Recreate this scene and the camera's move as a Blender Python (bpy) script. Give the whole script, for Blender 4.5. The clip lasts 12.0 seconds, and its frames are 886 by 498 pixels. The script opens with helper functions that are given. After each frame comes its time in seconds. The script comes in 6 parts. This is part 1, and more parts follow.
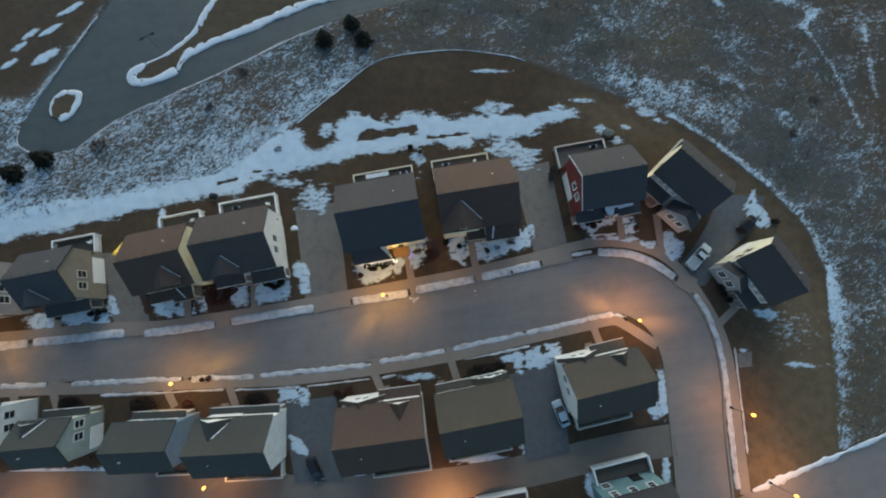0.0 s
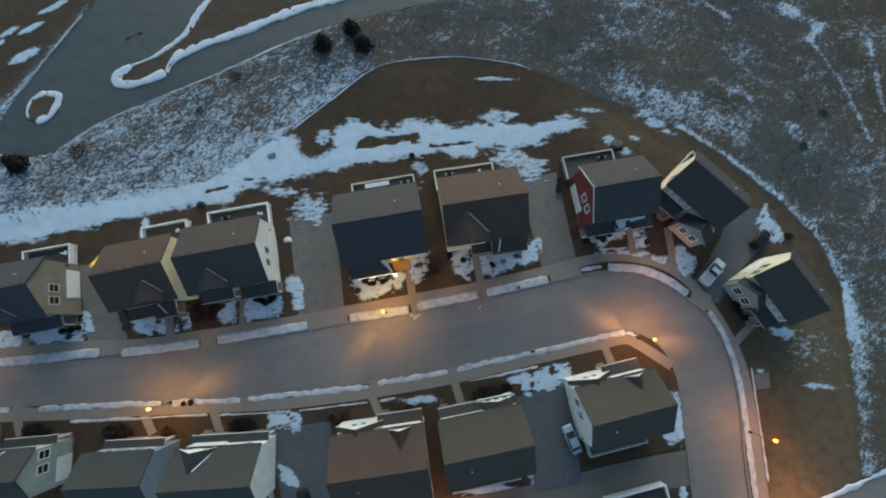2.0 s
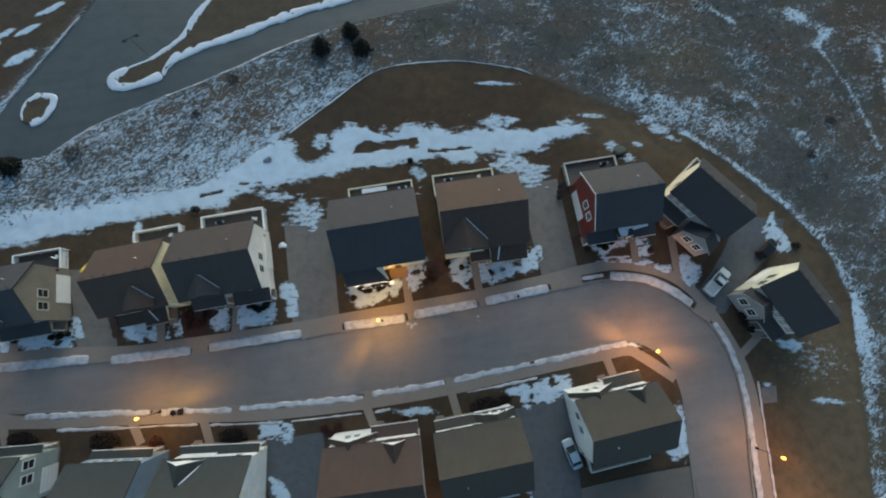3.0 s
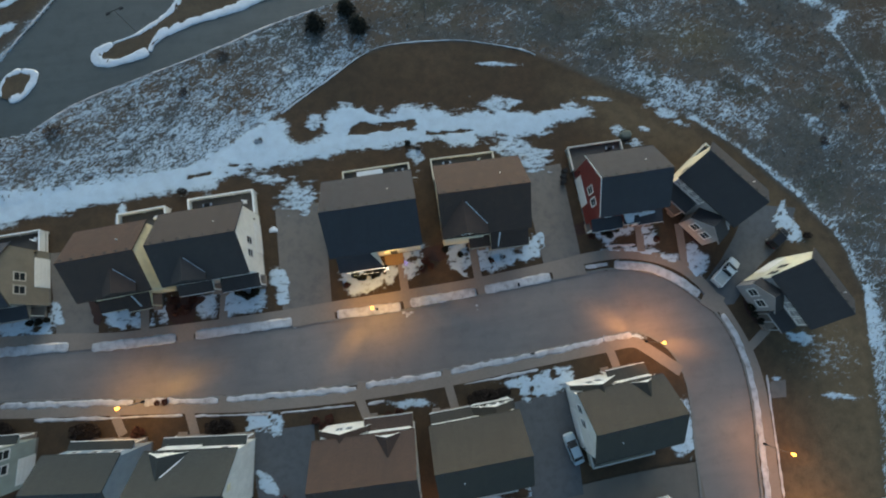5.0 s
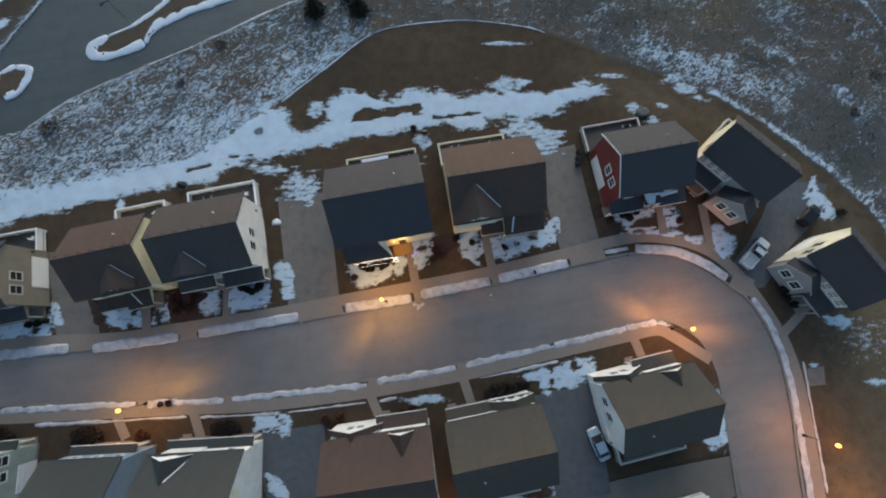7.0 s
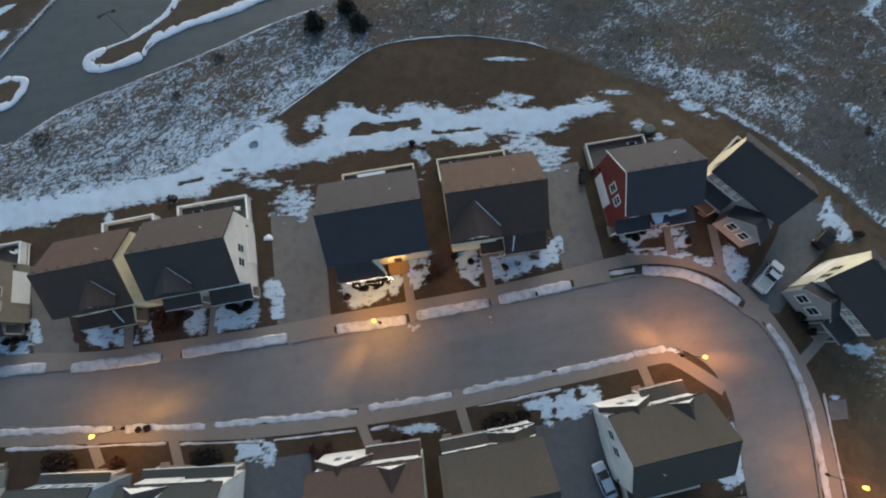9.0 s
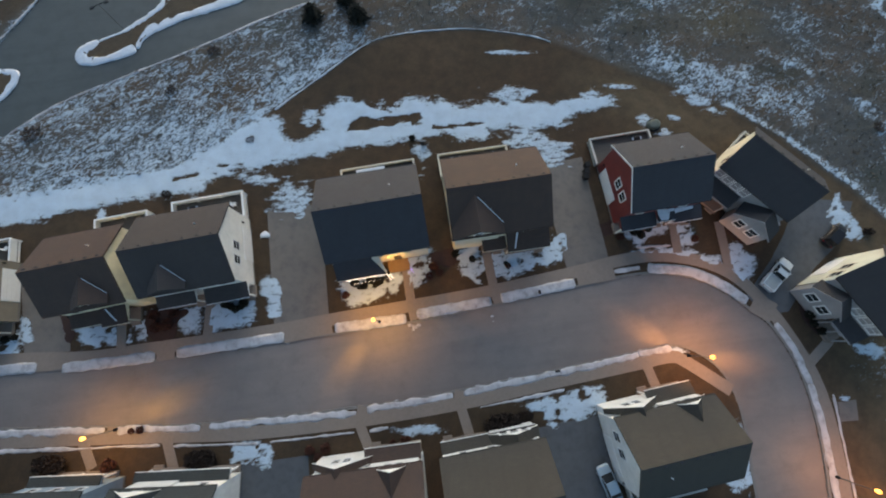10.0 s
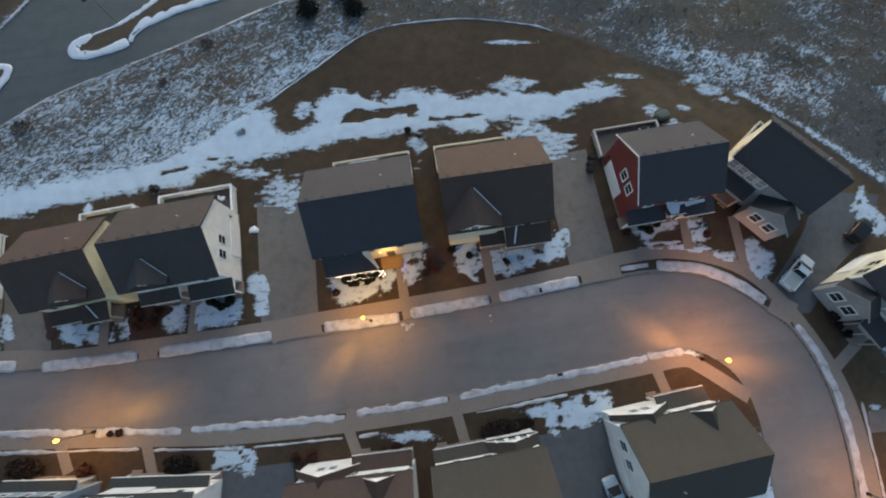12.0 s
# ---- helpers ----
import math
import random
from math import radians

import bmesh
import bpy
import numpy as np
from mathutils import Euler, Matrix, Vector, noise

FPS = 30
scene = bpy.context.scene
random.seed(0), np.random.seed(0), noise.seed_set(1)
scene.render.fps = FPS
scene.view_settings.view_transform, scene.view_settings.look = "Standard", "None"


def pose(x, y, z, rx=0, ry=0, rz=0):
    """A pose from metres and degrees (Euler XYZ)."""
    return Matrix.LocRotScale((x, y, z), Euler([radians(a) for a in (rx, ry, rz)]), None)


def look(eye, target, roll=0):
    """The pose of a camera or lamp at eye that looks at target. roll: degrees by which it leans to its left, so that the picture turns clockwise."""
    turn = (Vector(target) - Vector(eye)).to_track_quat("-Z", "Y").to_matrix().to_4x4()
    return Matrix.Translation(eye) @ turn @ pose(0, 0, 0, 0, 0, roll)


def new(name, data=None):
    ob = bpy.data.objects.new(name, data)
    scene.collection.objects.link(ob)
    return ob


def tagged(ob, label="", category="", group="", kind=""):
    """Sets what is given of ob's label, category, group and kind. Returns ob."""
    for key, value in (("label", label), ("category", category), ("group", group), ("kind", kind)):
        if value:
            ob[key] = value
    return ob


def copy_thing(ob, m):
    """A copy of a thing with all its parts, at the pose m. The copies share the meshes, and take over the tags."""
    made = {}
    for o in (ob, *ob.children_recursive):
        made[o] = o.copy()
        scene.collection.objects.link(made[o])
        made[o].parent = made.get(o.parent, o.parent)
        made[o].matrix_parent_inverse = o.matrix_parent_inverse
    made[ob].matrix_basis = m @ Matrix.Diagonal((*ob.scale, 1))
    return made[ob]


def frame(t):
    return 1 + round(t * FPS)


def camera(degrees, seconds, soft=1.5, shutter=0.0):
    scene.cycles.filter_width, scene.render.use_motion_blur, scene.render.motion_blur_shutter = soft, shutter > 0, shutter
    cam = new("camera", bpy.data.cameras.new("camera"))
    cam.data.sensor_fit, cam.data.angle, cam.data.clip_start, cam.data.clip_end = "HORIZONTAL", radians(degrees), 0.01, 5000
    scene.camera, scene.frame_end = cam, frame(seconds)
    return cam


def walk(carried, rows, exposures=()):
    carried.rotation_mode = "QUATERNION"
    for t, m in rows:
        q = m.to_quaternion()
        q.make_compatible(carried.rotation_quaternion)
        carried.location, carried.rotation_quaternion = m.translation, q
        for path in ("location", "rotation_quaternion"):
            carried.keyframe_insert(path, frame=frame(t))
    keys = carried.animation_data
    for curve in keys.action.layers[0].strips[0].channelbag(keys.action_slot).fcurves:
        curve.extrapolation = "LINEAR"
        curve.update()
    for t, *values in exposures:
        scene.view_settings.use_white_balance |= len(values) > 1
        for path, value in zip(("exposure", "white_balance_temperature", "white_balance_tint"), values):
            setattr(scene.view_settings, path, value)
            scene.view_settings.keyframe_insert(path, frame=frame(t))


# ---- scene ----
from mathutils import geometry

cam = camera(96.48, 12.0, soft=2.0)
PATH = [
    (0, pose(0.0, 0.0, 64.0, 8.682, 0.048, 0.0)),
    (0.5, pose(0.838, 0.316, 63.252, 8.668, 0.735, 0.107)),
    (1, pose(0.351, 0.49, 62.43, 9.124, 0.401, 0.124)),
    (1.5, pose(-0.853, 0.472, 61.468, 9.919, -0.498, 0.148)),
    (2, pose(-1.955, 0.711, 60.612, 10.492, -1.376, 0.116)),
    (2.5, pose(-1.629, 1.024, 59.967, 10.862, -1.258, 0.387)),
    (3, pose(-1.306, 1.329, 59.372, 11.151, -1.162, 0.598)),
    (5, pose(-1.139, 0.313, 56.658, 10.654, -1.477, 1.067)),
    (5.5, pose(-1.189, -0.371, 55.74, 10.418, -1.319, 1.137)),
    (6, pose(-1.11, -0.899, 54.954, 9.992, -1.109, 1.29)),
    (6.5, pose(-1.354, -1.0, 54.256, 10.01, -0.865, 0.887)),
    (7, pose(-1.668, -0.944, 53.66, 10.844, -0.256, -0.27)),
    (7.5, pose(-1.36, -0.395, 53.133, 11.982, -0.069, -0.11)),
    (9.5, pose(-0.882, -0.154, 50.908, 13.246, 0.084, 0.573)),
    (10, pose(-1.085, -0.123, 50.274, 13.083, -0.027, 0.536)),
    (10.5, pose(-0.831, -0.599, 49.572, 13.5, 0.295, 0.623)),
    (11, pose(-0.6, -0.994, 48.848, 13.886, 0.617, 0.715)),
    (11.5, pose(-0.182, -1.078, 48.146, 14.056, 0.932, 0.772)),
    (12, pose(0.497, -0.957, 47.443, 14.208, 1.145, 0.937)),
]
walk(cam, PATH, [(0.0, 1.55, 6670, 5), (5.0, 1.57, 6720, 5), (7.0, 1.62, 6850, 12), (12.0, 1.64, 6950, 13)])

# ---- world, sun, exposure ----
world = bpy.data.worlds.new("dusk_sky")
scene.world = world
world.use_nodes = True
_nt = world.node_tree
_sky = _nt.nodes.new("ShaderNodeTexSky")
_sky.sky_type = "NISHITA"
_sky.sun_disc = False
_sky.sun_elevation = radians(7)
_sky.sun_rotation = radians(0)
_sky.dust_density = 1.2
_sky.ozone_density = 2.4
_bg = _nt.nodes["Background"]
_bg.inputs["Strength"].default_value = 0.125
_nt.links.new(_sky.outputs["Color"], _bg.inputs["Color"])

sun = new("sun", bpy.data.lights.new("sun", "SUN"))
sun.data.energy = 0.75
sun.data.angle = radians(50)
sun.data.color = (0.84, 0.94, 1.0)
sun.matrix_world = look((0, 60, 26), (0, 0, 0))


# ---- materials ----
def node(nt, kind, **inputs):
    n = nt.nodes.new(kind)
    for k, v in inputs.items():
        n.inputs[k.replace("_", " ")].default_value = v
    return n


def mixed(nt, fac, a, b):
    """A colour mix; each of fac, a, b is a socket or a value."""
    m = nt.nodes.new("ShaderNodeMix")
    m.data_type = "RGBA"
    for i, v in ((0, fac), (6, a), (7, b)):
        if hasattr(v, "is_linked"):
            nt.links.new(v, m.inputs[i])
        elif i == 0:
            m.inputs[i].default_value = v
        else:
            m.inputs[i].default_value = (*v, 1)
    return m.outputs[2]


def math_node(nt, op, a, b=0.0, clamp=False):
    m = nt.nodes.new("ShaderNodeMath")
    m.operation, m.use_clamp = op, clamp
    for i, v in ((0, a), (1, b)):
        if hasattr(v, "is_linked"):
            nt.links.new(v, m.inputs[i])
        else:
            m.inputs[i].default_value = v
    return m.outputs[0]


def coords(nt, scale=(1, 1, 1), turn=0.0, world_space=False):
    """The place to read a texture at: turned first, then scaled, so that grain can run at any angle."""
    mp = nt.nodes.new("ShaderNodeMapping")
    mp.inputs["Scale"].default_value = scale
    spin = nt.nodes.new("ShaderNodeMapping")
    spin.inputs["Rotation"].default_value = (0, 0, radians(turn))
    if world_space:
        src = nt.nodes.new("ShaderNodeNewGeometry").outputs["Position"]
    else:
        src = nt.nodes.new("ShaderNodeTexCoord").outputs["Object"]
    nt.links.new(src, spin.inputs["Vector"])
    nt.links.new(spin.outputs["Vector"], mp.inputs["Vector"])
    return mp.outputs["Vector"]


def noise_tex(nt, vec, scale, detail=4.0, rough=0.6):
    n = node(nt, "ShaderNodeTexNoise", Scale=scale, Detail=detail, Roughness=rough)
    nt.links.new(vec, n.inputs["Vector"])
    return n.outputs["Fac"]


def ramped(nt, fac, lo, hi):
    r = nt.nodes.new("ShaderNodeMapRange")
    r.inputs["From Min"].default_value, r.inputs["From Max"].default_value = lo, hi
    nt.links.new(fac, r.inputs["Value"])
    return r.outputs["Result"]


def bumped(nt, bsdf, height, strength, distance):
    b = node(nt, "ShaderNodeBump", Strength=strength, Distance=distance)
    nt.links.new(height, b.inputs["Height"])
    nt.links.new(b.outputs["Normal"], bsdf.inputs["Normal"])


def surface(name, col, dark, rough=0.85, big=0.35, fine=6.0, bump=0.3, metal=0.0, world_space=False, spec=0.5, stretch=(1, 1, 1)):
    """A two-scale surface: col with patches and grain of dark."""
    m = bpy.data.materials.new(name)
    m.use_nodes = True
    nt = m.node_tree
    bsdf = nt.nodes["Principled BSDF"]
    v = coords(nt, stretch, 0, world_space)
    a = noise_tex(nt, v, big, 3.0)
    b = noise_tex(nt, v, fine, 5.0, 0.7)
    c1 = mixed(nt, ramped(nt, a, 0.35, 0.7), col, tuple(0.6 * p + 0.4 * q for p, q in zip(col, dark)))
    c2 = mixed(nt, ramped(nt, b, 0.45, 0.75), c1, dark)
    nt.links.new(c2, bsdf.inputs["Base Color"])
    bsdf.inputs["Roughness"].default_value = rough
    bsdf.inputs["Metallic"].default_value = metal
    bsdf.inputs["Specular IOR Level"].default_value = spec
    if bump:
        bumped(nt, bsdf, b, bump, 0.03)
    return m


def shingle(name, col, dark):
    """Asphalt shingles: courses across the slope, blotches tab by tab, streaks of weather."""
    m = bpy.data.materials.new(name)
    m.use_nodes = True
    nt = m.node_tree
    bsdf = nt.nodes["Principled BSDF"]
    v = coords(nt)
    br = node(nt, "ShaderNodeTexBrick", Scale=1.0)
    br.inputs["Brick Width"].default_value = 0.45
    br.inputs["Row Height"].default_value = 0.14
    br.inputs["Mortar Size"].default_value = 0.012
    br.inputs["Color1"].default_value = (*col, 1)
    br.inputs["Color2"].default_value = (*[0.5 * p + 0.5 * q for p, q in zip(col, dark)], 1)
    br.inputs["Mortar"].default_value = (*[0.5 * q for q in dark], 1)
    nt.links.new(v, br.inputs["Vector"])
    a = noise_tex(nt, v, 0.5, 4.0, 0.65)
    st = noise_tex(nt, coords(nt, (1.6, 0.25, 0.25)), 1.0, 4.0)
    g = noise_tex(nt, v, 14.0, 3.0, 0.7)
    c = mixed(nt, ramped(nt, a, 0.4, 0.75), br.outputs["Color"], dark)
    c = mixed(nt, math_node(nt, "MULTIPLY", ramped(nt, st, 0.5, 0.8), 0.5), c, tuple(0.6 * q for q in dark))
    c = mixed(nt, math_node(nt, "MULTIPLY", ramped(nt, g, 0.45, 0.8), 0.45), c, dark)
    nt.links.new(c, bsdf.inputs["Base Color"])
    bsdf.inputs["Roughness"].default_value = 0.8
    bumped(nt, bsdf, br.outputs["Fac"], 0.4, 0.02)
    return m


def siding(name, col):
    """Painted lap siding with a little grime."""
    m = bpy.data.materials.new(name)
    m.use_nodes = True
    nt = m.node_tree
    bsdf = nt.nodes["Principled BSDF"]
    v = coords(nt)
    w = node(nt, "ShaderNodeTexWave", Scale=2.6)
    w.wave_type, w.bands_direction, w.wave_profile = "BANDS", "Z", "SAW"
    nt.links.new(v, w.inputs["Vector"])
    a = noise_tex(nt, v, 0.6, 4.0)
    g = noise_tex(nt, coords(nt, (3, 3, 0.6)), 2.0, 4.0)
    dull = tuple(0.8 * p for p in col)
    c = mixed(nt, ramped(nt, a, 0.35, 0.7), col, dull)
    c = mixed(nt, math_node(nt, "MULTIPLY", ramped(nt, g, 0.5, 0.85), 0.35), c, tuple(0.55 * p for p in col))
    nt.links.new(c, bsdf.inputs["Base Color"])
    bsdf.inputs["Roughness"].default_value = 0.6
    bumped(nt, bsdf, w.outputs["Fac"], 0.5, 0.02)
    return m


def plain(name, col, rough=0.5, metal=0.0, spec=0.5):
    m = bpy.data.materials.new(name)
    m.use_nodes = True
    b = m.node_tree.nodes["Principled BSDF"]
    b.inputs["Base Color"].default_value = (*col, 1)
    b.inputs["Roughness"].default_value, b.inputs["Metallic"].default_value = rough, metal
    b.inputs["Specular IOR Level"].default_value = spec
    return m


def glowing(name, col, strength):
    m = plain(name, col)
    b = m.node_tree.nodes["Principled BSDF"]
    b.inputs["Emission Color"].default_value = (*col, 1)
    b.inputs["Emission Strength"].default_value = strength
    return m


def leafy(name, a, b):
    m = bpy.data.materials.new(name)
    m.use_nodes = True
    nt = m.node_tree
    bsdf = nt.nodes["Principled BSDF"]
    r = nt.nodes.new("ShaderNodeNewGeometry").outputs["Random Per Island"]
    nt.links.new(mixed(nt, r, a, b), bsdf.inputs["Base Color"])
    bsdf.inputs["Roughness"].default_value = 0.9
    bsdf.inputs["Specular IOR Level"].default_value = 0.2
    return m


SNOW = surface("snow", (0.555, 0.595, 0.64), (0.43, 0.44, 0.46), 0.7, 0.5, 3.0, 0.6, world_space=True)
SNOW_DIRTY = surface("packed_snow", (0.52, 0.505, 0.51), (0.23, 0.205, 0.19), 0.75, 0.35, 1.1, 0.2, world_space=True)
CONCRETE = surface("concrete", (0.236, 0.184, 0.147), (0.187, 0.147, 0.117), 0.85, 0.25, 3.0, 0.05, world_space=True)
KERB = surface("kerb_concrete", (0.20, 0.185, 0.165), (0.12, 0.11, 0.10), 0.85, 0.4, 5.0, 0.2, world_space=True)
DRIVE = surface("driveway_concrete", (0.158, 0.134, 0.114), (0.102, 0.089, 0.079), 0.8, 0.16, 0.7, 0.04, world_space=True)
DRIVE_DARK = surface("driveway_asphalt", (0.086, 0.089, 0.093), (0.058, 0.059, 0.061), 0.8, 0.16, 1.1, 0.04, world_space=True)
RAIL = surface("weathered_rail_paint", (0.52, 0.49, 0.43), (0.36, 0.33, 0.28), 0.6, 0.9, 7.0, 0.0)
WHITE = surface("white_vinyl", (0.78, 0.77, 0.74), (0.6, 0.58, 0.55), 0.5, 0.8, 9.0, 0.0)
CREAM = surface("cream_trim", (0.60, 0.55, 0.44), (0.5, 0.45, 0.33), 0.5, 0.8, 9.0, 0.0)
DECK = surface("deck_boards", (0.09, 0.075, 0.06), (0.045, 0.04, 0.035), 0.8, 0.5, 8.0, 0.3, stretch=(0.3, 4, 1))
OAK = surface("stained_oak_boards", (0.24, 0.14, 0.06), (0.15, 0.085, 0.035), 0.7, 0.6, 7.0, 0.2, stretch=(4, 0.4, 1))
GLASS = plain("window_glass", (0.025, 0.028, 0.03), 0.22, 0.0, 0.3)
IRON = plain("black_iron", (0.012, 0.012, 0.013), 0.45, 0.6)
POST = plain("grey_lamp_post", (0.09, 0.085, 0.08), 0.6)
RUBBER = plain("tyre_rubber", (0.01, 0.01, 0.011), 0.85)
CHROME = plain("wheel_alloy", (0.45, 0.46, 0.48), 0.35, 0.9)
SODIUM = glowing("sodium_lamp_glass", (1.0, 0.42, 0.06), 2.4)
BULB = glowing("string_bulb", (1.0, 0.88, 0.7), 2.4)
BULB_VIOLET = glowing("violet_bulb", (0.45, 0.25, 1.0), 1.2)
PORCH_GLOW = glowing("porch_lantern_glass", (1.0, 0.6, 0.18), 1.3)
FLASHING = surface("valley_flashing", (0.6, 0.62, 0.66), (0.45, 0.46, 0.48), 0.35, 1.0, 6.0, 0.0)

S_WHITE = siding("white_siding", (0.82, 0.80, 0.75))
S_YELLOW = siding("yellow_siding", (0.80, 0.73, 0.51))
S_CREAM = siding("cream_siding", (0.68, 0.62, 0.47))
S_IVORY = siding("ivory_siding", (0.66, 0.65, 0.53))
S_TAN = siding("tan_siding", (0.235, 0.205, 0.162))
S_RED = siding("barn_red_siding", (0.19, 0.03, 0.025))
S_BLUE = siding("blue_grey_siding", (0.25, 0.32, 0.38))
S_SAGE = siding("sage_siding", (0.36, 0.40, 0.36))
S_TEAL = siding("teal_siding", (0.18, 0.30, 0.30))
# grey siding; on the bend houses' fronts it holds painted-in shade and lamp tint
S_GREY_AND_SHADE = siding("grey_and_shaded_siding", (0.33, 0.315, 0.31))

R_SAGE = shingle("sage_grey_shingles", (0.037, 0.041, 0.038), (0.025, 0.028, 0.026))
R_BROWN = shingle("brown_shingles", (0.068, 0.037, 0.025), (0.040, 0.024, 0.018))
R_UMBER = shingle("umber_shingles", (0.049, 0.038, 0.035), (0.031, 0.025, 0.023))
R_GREY = shingle("grey_shingles", (0.034, 0.036, 0.044), (0.023, 0.024, 0.029))
R_OLIVE = shingle("olive_grey_shingles", (0.052, 0.044, 0.033), (0.034, 0.029, 0.022))
R_SLATE = shingle("slate_shingles", (0.038, 0.034, 0.035), (0.025, 0.023, 0.024))

EVERGREEN = leafy("evergreen_leaves", (0.014, 0.014, 0.011), (0.033, 0.031, 0.021))
TWIG = leafy("bare_twigs", (0.02, 0.015, 0.012), (0.05, 0.035, 0.028))
DRY_TWIG = leafy("brown_field_twigs", (0.085, 0.062, 0.05), (0.16, 0.12, 0.10))
RUSSET = leafy("russet_leaves", (0.06, 0.02, 0.015), (0.10, 0.045, 0.03))
BARK = surface("bark", (0.06, 0.045, 0.035), (0.03, 0.024, 0.02), 0.9, 2.0, 12.0, 0.5)
STRAW = leafy("dry_grass", (0.09, 0.075, 0.055), (0.19, 0.16, 0.125))


def asphalt_material(name, k, tint=(1.0, 1.0, 1.0), streaks=0.3):
    """Salt-bleached asphalt with faint tyre streaks; k scales how worn and pale it is."""
    m = bpy.data.materials.new(name)
    m.use_nodes = True
    nt = m.node_tree
    bsdf = nt.nodes["Principled BSDF"]
    v = coords(nt, world_space=True)
    tone = lambda *c: tuple(k * q * h for q, h in zip(c, tint))
    a = noise_tex(nt, v, 0.09, 4.0)
    s = noise_tex(nt, coords(nt, (0.10, 0.6, 1), -9, True), 1.0, 5.0, 0.65)
    w = noise_tex(nt, v, 0.45, 5.0, 0.65)
    g = noise_tex(nt, v, 9.0, 4.0, 0.7)
    c = mixed(nt, ramped(nt, a, 0.35, 0.7), tone(0.192, 0.179, 0.165), tone(0.150, 0.141, 0.132))
    c = mixed(nt, math_node(nt, "MULTIPLY", ramped(nt, s, 0.45, 0.72), streaks), c, tone(0.12, 0.115, 0.112))
    c = mixed(nt, math_node(nt, "MULTIPLY", ramped(nt, w, 0.5, 0.75), 0.45), c, tone(0.11, 0.105, 0.10))
    c = mixed(nt, math_node(nt, "MULTIPLY", ramped(nt, g, 0.45, 0.8), 0.35), c, tone(0.09, 0.087, 0.085))
    nt.links.new(c, bsdf.inputs["Base Color"])
    r = nt.nodes.new("ShaderNodeMapRange")
    r.inputs["To Min"].default_value, r.inputs["To Max"].default_value = 0.5, 0.8
    nt.links.new(w, r.inputs["Value"])
    nt.links.new(r.outputs["Result"], bsdf.inputs["Roughness"])
    bumped(nt, bsdf, g, 0.2, 0.02)
    return m


ASPHALT = asphalt_material("street_asphalt", 1.03, (1.12, 0.985, 0.92), 0.5)
ASPHALT_LOT = asphalt_material("car_park_asphalt", 0.37, (0.80, 1.0, 1.03), 0.75)
# the alley's tint has the sodium lamps' orange-brown glow mixed into it
ASPHALT_ALLEY = asphalt_material("lamp_toned_alley_asphalt", 0.75, (1.15, 0.98, 0.82))
MULCH = surface("bark_mulch", (0.05, 0.021, 0.015), (0.02, 0.010, 0.008), 0.95, 1.2, 9.0, 0.8, world_space=True)


